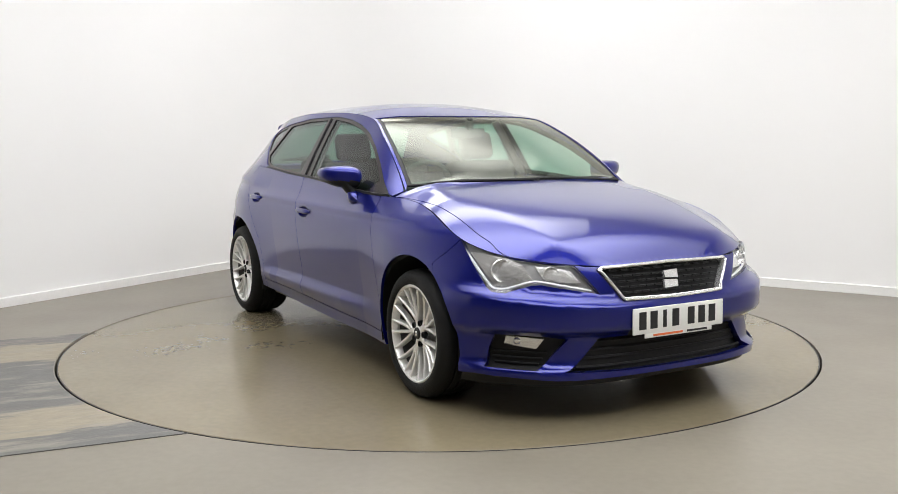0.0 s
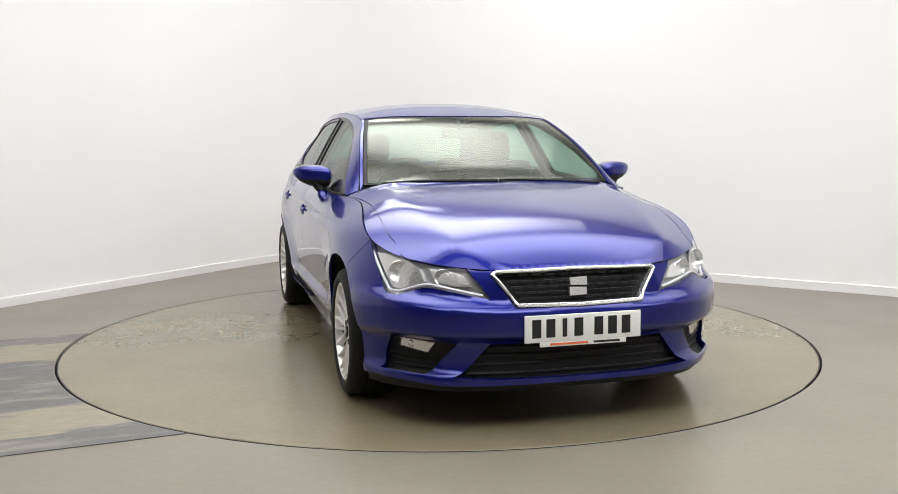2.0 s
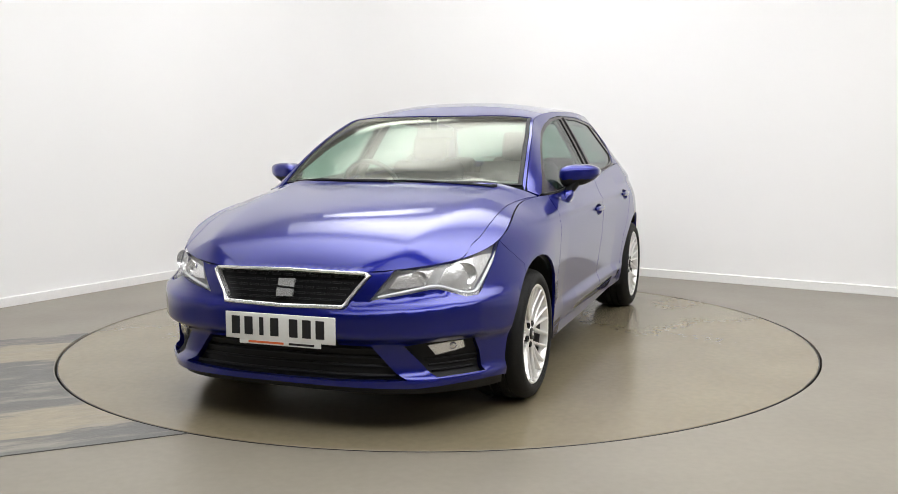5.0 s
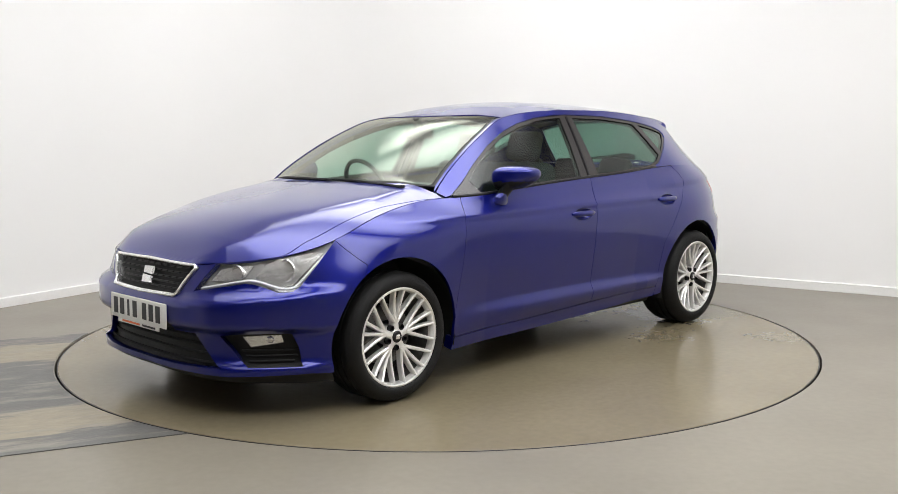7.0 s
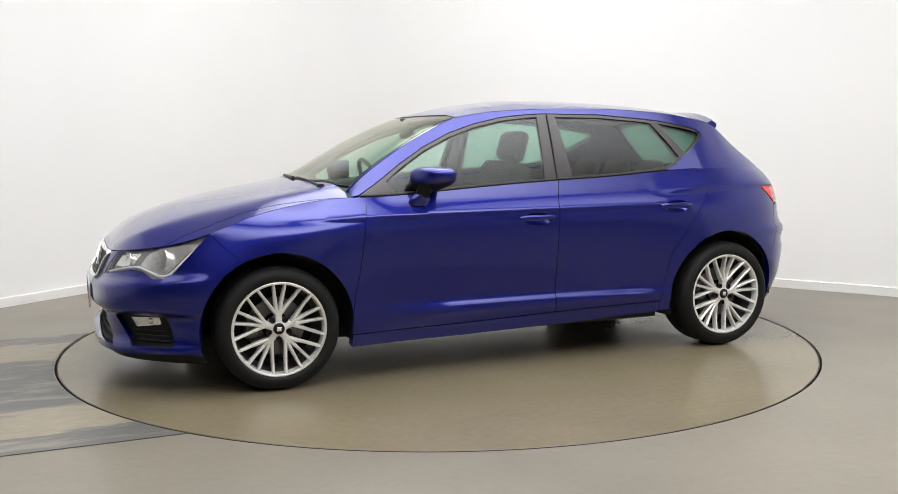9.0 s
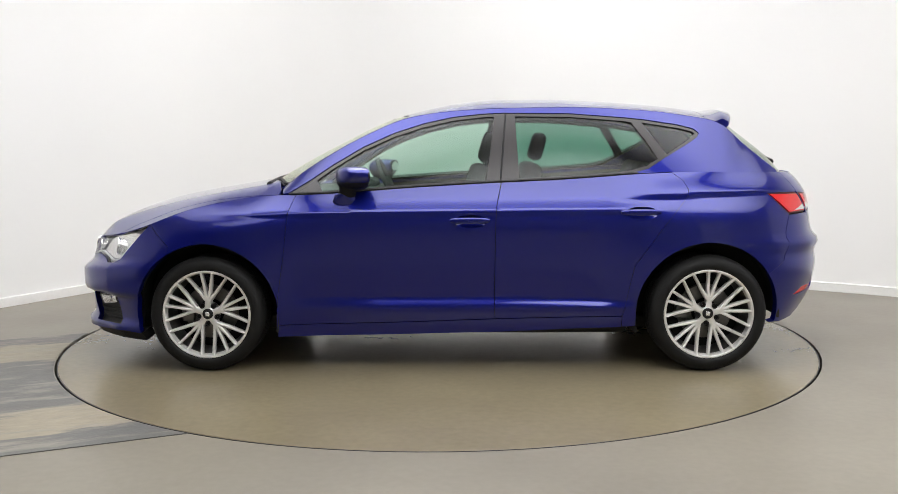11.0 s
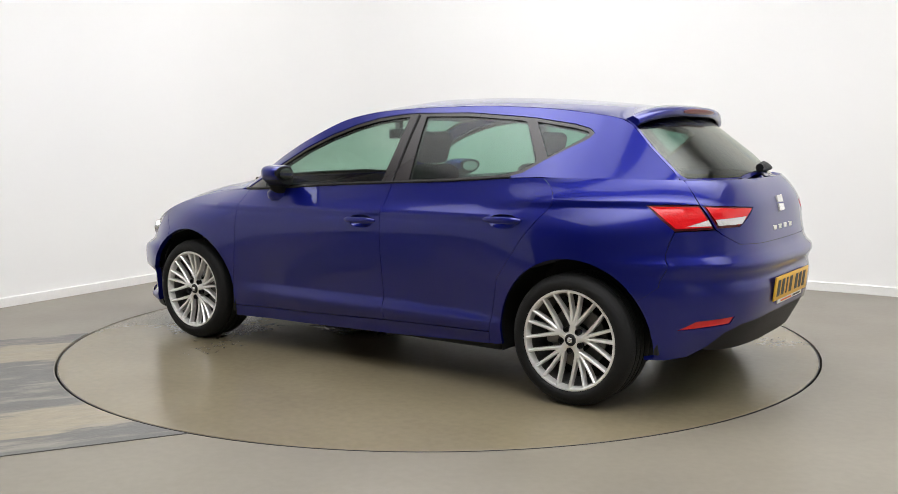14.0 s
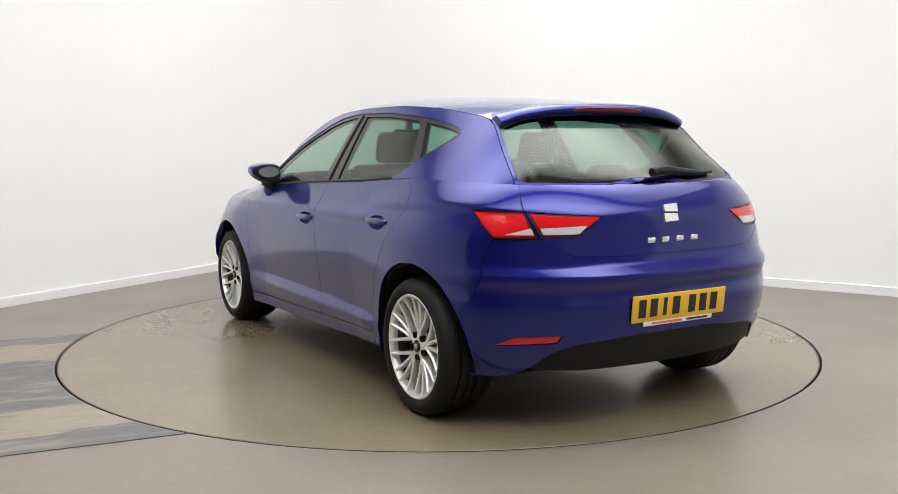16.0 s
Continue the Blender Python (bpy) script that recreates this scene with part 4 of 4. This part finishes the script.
skin("cowl", [sheet(T, mirror_y([(1.058, 0), (1.045, .25), (1.012, .45), (.945, .63), (.88, .68), (.90, .60), (.965, .45), (.995, .25), (1.005, 0)]), step=.03, off=-.012, thick=0)], BLACK, car, "black scuttle panel")
roof = [(.322, 0), (.309, .22), (.269, .42)] + [(x, y + .021) for x, y in screen_edge[::-1]] + [(.930, .712)] + [(x, float(rail_y(x))) for x in np.linspace(.90, -1.43, 40)] + [(-1.43, .3), (-1.43, 0)]
skin("roof", [sheet(T, mirror_y(roof), step=FINE)], PAINT, car)
rear_glass = [(-1.455, 0), (-1.452, .30), (-1.448, .52)] + [(x, float(rail_y(x)) - .016) for x in np.linspace(-1.46, -1.725, 9)] + [(x, Y_GLASS * math.sqrt(max((x + 1.88) / .15, 0)) - .012) for x in np.linspace(-1.745, -1.860, 8)] + [(-1.868, 0)]
skin("rear_window", [sheet(T, mirror_y(rear_glass), step=.03, off=-.002, thick=.005)], GLASS_BACK, car)
skin("rear_window_frame", [sheet(T, mirror_y([(-1.435, 0), (-1.434, .30), (-1.432, .542)] + [(x, float(rail_y(x)) - .001) for x in np.linspace(-1.44, -1.73, 9)] + [(x, Y_GLASS * math.sqrt(max((x + 1.88) / .15, 0)) + .002) for x in np.linspace(-1.745, -1.874, 8)] + [(-1.878, 0)]), [mirror_y(rear_glass)], step=.03, gap=0, off=-.001, thick=.01)], PAINT, car)

# side windows
dlo_top = [(.880, .945), (.780, 1.005), (.650, 1.092), (.497, 1.182), (.335, 1.255), (.176, 1.306), (.016, 1.340), (-.143, 1.356), (-.253, 1.361), (-.608, 1.356), (-.907, 1.332), (-.995, 1.323), (-1.198, 1.292), (-1.280, 1.270), (-1.305, 1.248)]
dlo_low = [(-1.290, 1.225), (-1.257, 1.205), (-1.105, 1.121), (-1.009, 1.063), (-.924, 1.042)] + [(x, float(belt_z(x)) + .002) for x in np.linspace(-.85, .88, 14)]
frame_out = [(.925, float(rail_z(.925)) - .002)] + [(x, float(rail_z(x)) - .001) for x in np.linspace(.88, -1.725, 50)] + [(x, float(belt_z(x)) - .004) for x in np.linspace(-1.725, -1.20, 10)] + [(-1.13, float(belt_z(-1.13)) + .001), (-.95, float(belt_z(-.95)) + .001)] + dlo_low[:5][::-1] + dlo_top[::-1] + [(.915, float(belt_z(.915)) + .004)]
skin("side_frame", [sheet(G, frame_out, step=FINE, gap=.001)], PAINT, car, "blue roof rail and pillars", both=True)
win_f = [(.735, 1.012), (.640, 1.078), (.497, 1.164), (.335, 1.236), (.176, 1.287), (.016, 1.322), (-.143, 1.340), (-.205, 1.343), (-.185, 1.17), (-.158, .998)] + [(x, float(belt_z(x)) + .017) for x in np.linspace(-.1, .70, 8)]
win_r = [(-.318, 1.344), (-.608, 1.339), (-.907, 1.315), (-.942, 1.308), (-1.010, 1.21), (-1.066, 1.116), (-1.000, 1.078), (-.924, 1.058)] + [(x, float(belt_z(x)) + .017) for x in np.linspace(-.85, -.335, 7)]
win_q = [(-.998, 1.307), (-1.198, 1.276), (-1.270, 1.258), (-1.282, 1.246), (-1.245, 1.216), (-1.115, 1.139)]
skin("window_trim", [sheet(G, dlo_top + dlo_low, [win_f, win_r, win_q], step=.03, gap=.001, off=-.004, thick=.03)], TRIM, car, "black window frames and pillar trim", both=True)
skin("front_window", [sheet(G, win_f, step=.05, gap=-.003, off=-.010, thick=.004)], GLASS_FRONT, car, both=True)
skin("rear_door_window", [sheet(G, win_r, step=.05, gap=-.003, off=-.010, thick=.004)], GLASS_REAR, car, both=True)
skin("quarter_window", [sheet(G, win_q, step=.05, gap=-.003, off=-.010, thick=.004)], GLASS_REAR, car, both=True)
for side in (1, -1):
    bm = bmesh.new()
    tube(bm, [G(x, belt_z(x) + .006) * [1, side, 1] + np.array([0, side * .003, 0]) for x in np.linspace(.88, -.95, 40)], .007, sides=6)
    part("waist_seal", bm, GLOSS_BLACK, car)
    for a, b in (((-.268, 1.352), (-.235, 1.005)),):
        bm = bmesh.new()
        tube(bm, [G(a[0] + (b[0] - a[0]) * t, a[1] + (b[1] - a[1]) * t) * [1, side, 1] for t in np.linspace(0, 1, 8)], .004, sides=6)
        part("pillar_seal", bm, DARK, car)

# spoiler over the rear window
bm = bmesh.new()
secs = []
for y in np.linspace(-.535, .535, 45):
    q = abs(y) / .535
    drop = .060 * q ** 3.2
    x1 = -1.575 + .085 * q ** 2.6
    f = lambda x: float(T(x, min(abs(y), .545))[2])
    pts = [(-1.36, f(-1.36) + .001), (-1.42, f(-1.42) + .006 * (1 - q ** 6)), ((x1 - 1.42) / 2, 1.386 - drop), (x1 + .012, 1.374 - drop), (x1 + .002, 1.366 - drop), (x1, 1.350 - drop), (x1 + .010, 1.334 - drop * .9), (x1 + .022, 1.326 - drop * .8), (x1 + .050, f(x1 + .050) + .004), (-1.452, f(-1.452) + .002), (-1.42, f(-1.42) - .02)]
    secs.append([bm.verts.new((x, y, z)) for x, z in pts])
for a, b in zip(secs, secs[1:]):
    for k in range(len(a)):
        bm.faces.new((a[k], a[(k + 1) % len(a)], b[(k + 1) % len(a)], b[k]))
bm.faces.new(secs[0])
bm.faces.new(secs[-1][::-1])
spoiler = part("spoiler", bm, PAINT, car, angle=50)
bm = bmesh.new()
secs = []
for y in np.linspace(-.20, .20, 21):
    q = abs(y) / .535
    x1, drop, k = -1.575 + .085 * q ** 2.6, .060 * q ** 3.2, (1 - (abs(y) / .20) ** 4 * .6)
    secs.append([bm.verts.new((x1 + dx, y, 1.351 - drop + .0125 * k * z)) for dx, z in ((.012, 1), (.000, 1), (-.003, .7), (-.003, -.5), (.002, -1), (.014, -1))])
for a, b in zip(secs, secs[1:]):
    for k in range(6):
        bm.faces.new((a[k], a[(k + 1) % 6], b[(k + 1) % 6], b[k]))
bm.faces.new(secs[0])
bm.faces.new(secs[-1][::-1])
part("brake_light", bm, DARK_RED, spoiler, "dark red high brake light")


# mirrors, handles, wipers
def door_mirror(side):
    bm = bmesh.new()
    bmesh.ops.create_uvsphere(bm, u_segments=40, v_segments=24, radius=1)
    for v in bm.verts:
        x, y, z = v.co
        k = (y + 1) / 2
        front = .105 * (1 - .40 * k) if x > 0 else .100
        px = abs(x) ** .62 * (1 if x > 0 else -1)
        if x < 0:
            px = max(px, -.72)
        zz = abs(z) ** .75 * ((.056 - .018 * k) if z > 0 else -(.098 - .058 * k))
        v.co = (.552 + px * front - .055 * k, side * (.906 + abs(y) ** .8 * (1 if y > 0 else -1) * .102), 1.030 + zz + .015 * k)
    bm.normal_update()

    def black(f):
        c = f.calc_center_median()
        return c.z < 1.006 or (abs(f.normal.x) > .55 and c.x < .52)
    top = [f for f in bm.faces if black(f)]
    low = bm.copy()
    bmesh.ops.delete(bm, geom=top, context="FACES")
    low.faces.ensure_lookup_table()
    low.normal_update()
    bmesh.ops.delete(low, geom=[f for f in low.faces if not black(f)], context="FACES")
    mirror = part("door_mirror", bm, PAINT, car, "blue door mirror with a black lower shell")
    for v in low.verts:
        v.co = Vector((.52, side * .905, 1.035)) + (v.co - Vector((.52, side * .905, 1.035))) * .985
    part("lower_shell", low, BLACK, mirror)
    bm = bmesh.new()
    tube(bm, [(.575, side * .835, .900), (.572, side * .846, .925), (.566, side * .852, .945)], [.070, .066, .046], sides=16, flat=.55)
    part("mirror_foot", bm, PAINT, mirror)
    bm = bmesh.new()
    tube(bm, [(.566, side * .848, .935), (.558, side * .868, .965), (.550, side * .885, 1.0)], [.046, .048, .056], sides=14, flat=.6)
    part("mirror_arm", bm, BLACK, mirror)
    bm = bmesh.new()
    bmesh.ops.create_circle(bm, cap_ends=True, segments=32, radius=1, matrix=Matrix.Translation((.449, side * .900, 1.033)) @ Matrix.Rotation(radians(14 * side), 4, "Z") @ Matrix.Rotation(radians(-90), 4, "Y") @ Matrix.Diagonal((.032, .070, 1, 1)))
    part("mirror_glass", bm, MIRROR, mirror)


def door_handle(side, s0, z0):
    """A grip across a hollow in the door."""
    rows = []
    bm = bmesh.new()
    for k in range(8):
        r = 1.04 - k / 7 * .9
        depth = .030 * (1 - ((r - .14) / .9) ** 2)
        rows.append([bm.verts.new((W(s0 + (s - s0) * r, z0 + (z - z0) * r) - np.array([0, .004 + depth, 0])) * [1, side, 1]) for s, z in oval(s0, z0, .080, .033)])
    for a, b in zip(rows, rows[1:]):
        for i in range(len(a)):
            bm.faces.new((a[i], a[(i + 1) % len(a)], b[(i + 1) % len(a)], b[i]))
    bm.faces.new(rows[-1])
    cup = part("handle_cup", bm, PAINT, car)
    bm = bmesh.new()
    secs = []
    for t in np.linspace(-1, 1, 17):
        c = W(s0 + .004 + t * .104, z0 + .006) + np.array([0, .014 * (1 - t ** 4) + .002, 0])
        h, d = .0155 * (1 - .55 * abs(t) ** 5), .0085
        secs.append([bm.verts.new((c + np.array([0, d * math.cos(a), h * math.sin(a)])) * [1, side, 1]) for a in (2 * math.pi * i / 12 for i in range(12))])
    for a, b in zip(secs, secs[1:]):
        for i in range(12):
            bm.faces.new((a[i], a[(i + 1) % 12], b[(i + 1) % 12], b[i]))
    bm.faces.new(secs[0])
    bm.faces.new(secs[-1])
    part("door_handle", bm, PAINT, car)


for side in (1, -1):
    door_mirror(side)
    door_handle(side, *HOLE_F)
    door_handle(side, *HOLE_R)


def wiper(points, base):
    bm = bmesh.new()
    P = [T(x, y) + np.array([.002, 0, .001]) for x, y in points]
    tube(bm, P, [.011] + [.008] * (len(P) - 2) + [.004], sides=6)
    w = part("wiper", bm, BLACK, car, "black windscreen wiper")
    bm = bmesh.new()
    bmesh.ops.create_cone(bm, cap_ends=True, segments=16, radius1=.016, radius2=.012, depth=.016, matrix=Matrix.Translation(Vector(T(*base) + np.array([0, 0, .002]))))
    part("pivot", bm, BLACK, w)


wiper([(1.030, .58), (1.028, .45), (1.028, .25), (1.022, .02)], (1.020, .58))
wiper([(1.035, .00), (1.025, -.20), (1.000, -.42), (.940, -.60)], (1.042, .02))
bm = bmesh.new()
tube(bm, [T(-1.866, .02) + np.array([-.020, 0, .020]), T(-1.858, -.06) + np.array([-.022, 0, .024]), T(-1.846, -.20) + np.array([-.014, 0, .014]), T(-1.822, -.32) + np.array([-.012, 0, .010]), T(-1.79, -.42) + np.array([-.010, 0, .008])], [.020, .022, .017, .010, .007], sides=8)
part("rear_wiper", bm, BLACK, car, "black rear window wiper")


# wheels
def wheel():
    """A tyre on a silver twin-spoke alloy rim, facing +y, round the origin."""
    w = new("wheel")
    bm = bmesh.new()
    R, r0 = HUB_Z - .001, .226
    prof = [(r0, -.20), (.262, -.212), (.285, -.205), (R - .006, -.175), (R, -.15)]
    for g in (-.105, -.065, -.020):
        prof += [(R, g - .005), (R - .008, g - .004), (R - .008, g + .004), (R, g + .005)]
    prof += [(R, .008), (R - .005, .026), (.291, .044), (.272, .056), (.250, .058), (.238, .052), (.230, .040), (r0, .030)]
    lathe(bm, prof, 72)
    part("tyre", bm, RUBBER, w, "black road tyre", angle=40)
    bm = bmesh.new()
    lathe(bm, [(.236, .038), (.2345, .047), (.229, .049), (.222, .046), (.217, .030), (.2155, .010)], 72)
    part("rim", bm, ALLOY, w, "silver alloy rim")
    bm = bmesh.new()
    lathe(bm, [(.2155, .010), (.212, -.02), (.200, -.10), (.203, -.19), (.226, -.20)], 72)
    part("barrel", bm, BARREL, w, "silver inner rim barrel, darkened for shade")
    # five arms, each forked into four slim spokes
    for k in range(5):
        for at_hub, at_rim in ((-7, -28), (-4, -7.5), (4, 7.5), (7, 28)):
            bm = bmesh.new()
            p0, p1 = (np.array([rr * math.cos(radians(90 + 72 * k + d)), rr * math.sin(radians(90 + 72 * k + d))]) for rr, d in ((.070, at_hub), (.2215, at_rim)))
            way = (p1 - p0) / np.hypot(*(p1 - p0))
            tang = np.array([-way[1], 0, way[0]])
            vs = []
            for t in np.linspace(0, 1, 7):
                q = p0 + (p1 - p0) * t
                h = .0090 - .0024 * t
                c = np.array([q[0], .018 + .026 * t ** 1.1 - .006 * math.sin(math.pi * t), q[1]])
                low = np.array([0, -.026, 0])
                vs.append([bm.verts.new(v) for v in (c - tang * h * 1.15 + low, c - tang * h * .95, c - tang * h * .42 + [0, .0055, 0], c + tang * h * .42 + [0, .0055, 0], c + tang * h * .95, c + tang * h * 1.15 + low)])
            for a, b in zip(vs, vs[1:]):
                for i in range(6):
                    bm.faces.new((a[i], a[(i + 1) % 6], b[(i + 1) % 6], b[i]))
            bm.faces.new(vs[0])
            bm.faces.new(vs[-1])
            part("spoke", bm, ALLOY, w, angle=22)
        bm = bmesh.new()
        m = pose(0, 0, 0, 0, -72 * k, 0)
        vs = [[bm.verts.new(m @ Vector((x * h, d, r))) for x, d in ((-1.1, y - .03), (-.9, y), (-.4, y + .005), (.4, y + .005), (.9, y), (1.1, y - .03))] for r, h, y in ((.030, .024, .018), (.050, .019, .017), (.070, .0165, .018), (.088, .0165, .019))]
        for a, b in zip(vs, vs[1:]):
            for i in range(6):
                bm.faces.new((a[i], a[(i + 1) % 6], b[(i + 1) % 6], b[i]))
        bm.faces.new(vs[0])
        bm.faces.new(vs[-1])
        part("arm", bm, ALLOY, w, angle=30)
    bm = bmesh.new()
    lathe(bm, [(.0005, .024), (.030, .024), (.034, .022), (.040, .016), (.046, .004), (.050, -.02), (.050, -.06)], 40)
    part("hub", bm, ALLOY, w)
    bm = bmesh.new()
    lathe(bm, [(.0005, .032), (.024, .031), (.028, .027), (.029, .018)], 28)
    part("centre_cap", bm, GLOSS_BLACK, w, "black centre cap")
    bm = bmesh.new()
    box(bm, -.011, .011, .031, .034, -.011, .011, .002)
    part("cap_emblem", bm, CHROME, w)
    for k in range(5):
        a = radians(72 * k + 90 + 36)
        bm = bmesh.new()
        lathe(bm, [(.0145, .004), (.0145, .0245), (.0115, .0245), (.010, .012), (.0005, .012)], 14)
        bmesh.ops.translate(bm, vec=(.052 * math.cos(a), 0, .052 * math.sin(a)), verts=bm.verts)
        part("wheel_bolt", bm, GLOSS_BLACK, w)
    bm = bmesh.new()
    lathe(bm, [(.07, -.050), (.142, -.050), (.144, -.052), (.144, -.070), (.07, -.072)], 48)
    part("brake_disc", bm, STEEL, w, "grey steel brake disc")
    bm = bmesh.new()
    box(bm, .085, .155, -.085, -.030, -.055, .055, .012)
    part("caliper", bm, STEEL, w)
    bm = bmesh.new()
    lathe(bm, [(.0005, -.10), (.20, -.10), (.205, -.12)], 40)
    part("back_plate", bm, DARK, w)
    return w


first = wheel()
first.parent = car
first.matrix_basis = pose(HUB_X, .832, HUB_Z, 0, -1, 0)
for x, side, y in ((HUB_X, -1, .832), (-HUB_X, 1, .842), (-HUB_X, -1, .842)):
    o = copy_thing(first, pose(x, side * y, HUB_Z, 0, -7 if side > 0 else 18 if x > 0 else 0, 0 if side > 0 else 180))
    o.parent = car

# underside, inner shell and wheel housings
bm = bmesh.new()
box(bm, -1.58, 1.75, -.62, .62, .185, .26, .02)
box(bm, -.90, .92, -.80, .80, .19, .25, .02)
part("underbody", bm, DARK, car)
bm = bmesh.new()
tube(bm, [(-1.45, -.35, .265), (-1.78, -.40, .28)], .085, sides=14, flat=.7)
part("silencer", bm, DARK, car)
for side in (1, -1):
    for x in (HUB_X, -HUB_X):
        bm = bmesh.new()
        n = 26
        pr = [[bm.verts.new((x + r * math.cos(a), side * min(y, .80 if abs(x + r * math.cos(a)) > 1.56 else 1), HUB_Z + r * math.sin(a))) for a in np.linspace(radians(-15), radians(195 if x > 0 else 185), n)] for r, y in ((.379, .868), (.394, .84), (.398, .78), (.398, .55), (.05, .55))]
        for a, b in zip(pr, pr[1:]):
            for k in range(n - 1):
                bm.faces.new((a[k], a[k + 1], b[k + 1], b[k]))
        part("wheel_liner", bm, DARK, car)
# dark backing added behind the skin, so open joints and the inside look shaded
shell_out = [(.88, .25), (-.86, .29)] + [(-1.05, .60), (-1.318, .69), (-1.60, .60), (-1.75, .40)] + [(S_REAR, .42), (S_REAR, 1.02)] + [(s, belt_at(s)[1] - .02) for s in np.linspace(-2.4, 1.62, 40)] + [(1.60, .62), (1.318, .69), (1.02, .58), (.93, .40)]
skin("inner_shell", [sheet(W, shell_out, step=.07, off=-.028, thick=0)], DARK, car, both=True)
skin("inner_nose", [sheet(Wf, mirror_s([(S_FRONT, .20), (1.72, .22), (1.70, .62), (1.78, .70), (2.10, .68), (S_FRONT, .665)], S_FRONT), step=.07, off=-.085, thick=0)], DARK, car)

# cabin
skin("headlining", [sheet(T, mirror_y([(.25, 0), (.22, .50), (-.3, .55), (-1.0, .54), (-1.38, .50), (-1.40, 0)]), step=.08, off=-.035, thick=0)], LINING, car)
bm = bmesh.new()
box(bm, .46, .98, -.76, .76, .70, .925, .05)
part("dashboard", bm, DASH, car)
bm = bmesh.new()
box(bm, .52, .66, -.52, -.22, .90, .975, .03)
part("instrument_hood", bm, DASH, car)
bm = bmesh.new()
m = Matrix.Translation((.45, -.365, .935)) @ Matrix.Rotation(radians(24), 4, "Y")
tube(bm, [m @ Vector((0, .175 * math.cos(a), .175 * math.sin(a))) for a in np.linspace(0, 2 * math.pi, 40)[:-1]], .014, closed=True, sides=8)
for a in (-90, 0, 180):
    tube(bm, [m @ Vector((.01, 0, 0)), m @ Vector((0, .17 * math.cos(radians(a)), .17 * math.sin(radians(a))))], .016, sides=6)
bmesh.ops.create_uvsphere(bm, u_segments=16, v_segments=10, radius=.055, matrix=m @ Matrix.Diagonal((.5, 1, 1, 1)))
part("steering_wheel", bm, DASH, car, "dark grey steering wheel")


def seat(x, y, width, recline, top, name="seat"):
    """A cushion, a leaning back and a headrest on two rods."""
    bm = bmesh.new()
    box(bm, x - .05, x + .48, y - width / 2, y + width / 2, .36, .52, .06)
    s = part(name, bm, CABIN, car, "charcoal cloth seat")
    lean = Matrix.Translation((x, y, .46)) @ Matrix.Rotation(radians(-recline), 4, "Y")
    h = (top - .46 - .20) / math.cos(radians(recline))
    bm = bmesh.new()
    box(bm, -.07, .06, -width / 2, width / 2, 0, h, .05, lean)
    part("backrest", bm, CABIN, s)
    for yy in ((0,) if width < .8 else (-.38, 0, .38)):
        bm = bmesh.new()
        low = h + (.015 if width < .8 else -.06)
        box(bm, -.05, .035, yy - .12, yy + .12, low, low + .18, .038, lean)
        part("headrest", bm, CABIN, s)
        bm = bmesh.new()
        for d in (-.05, .05):
            tube(bm, [lean @ Vector((-.01, yy + d, h - .08)), lean @ Vector((-.01, yy + d, low + .05))], .006, sides=6)
        part("headrest_rod", bm, CHROME, s)


seat(.035, .37, .50, 16, 1.278, "front_seat")
seat(-.297, -.37, .50, 16, 1.272, "front_seat")
seat(-.90, 0, 1.26, 20, 1.17, "rear_bench")
bm = bmesh.new()
box(bm, -1.72, -1.12, -.60, .60, .90, .925, .008)
part("parcel_shelf", bm, DASH, car)
bm = bmesh.new()
box(bm, .335, .360, -.115, .115, 1.225, 1.285, .012)
box(bm, .345, .385, -.018, .018, 1.275, 1.345, .006)
part("rear_view_mirror", bm, DASH, car)
for side in (1, -1):
    bm = bmesh.new()
    tube(bm, [G(-.262 + .03 * t, 1.34 - .36 * t) * [1, side, 1] - np.array([0, side * .045, 0]) for t in np.linspace(0, 1, 6)], .028, sides=8)
    part("pillar_trim", bm, LINING, car)


def motions():
    turn = [(0, -61.09), (.5, -62.10), (1, -64.80), (1.5, -69.10), (2, -74.95), (2.5, -81.00), (3, -87.10), (3.5, -93.10), (4, -99.15), (4.7, -107.55), (7, -135.25), (8, -147.05), (9, -158.75), (10, -170.3), (11.5, -187.5), (12.5, -199.0), (13.5, -210.55), (14.5, -222.30), (15.5, -234.15), (16, -240.20)]
    walk(turntable, [(t, pose(0, 0, 0, 0, 0, a)) for t, a in turn])
    walk(car, [(t, pose(0, 0, 0, 0, 0, a) @ pose(-.116, .072, 0)) for t, a in turn])


motions()
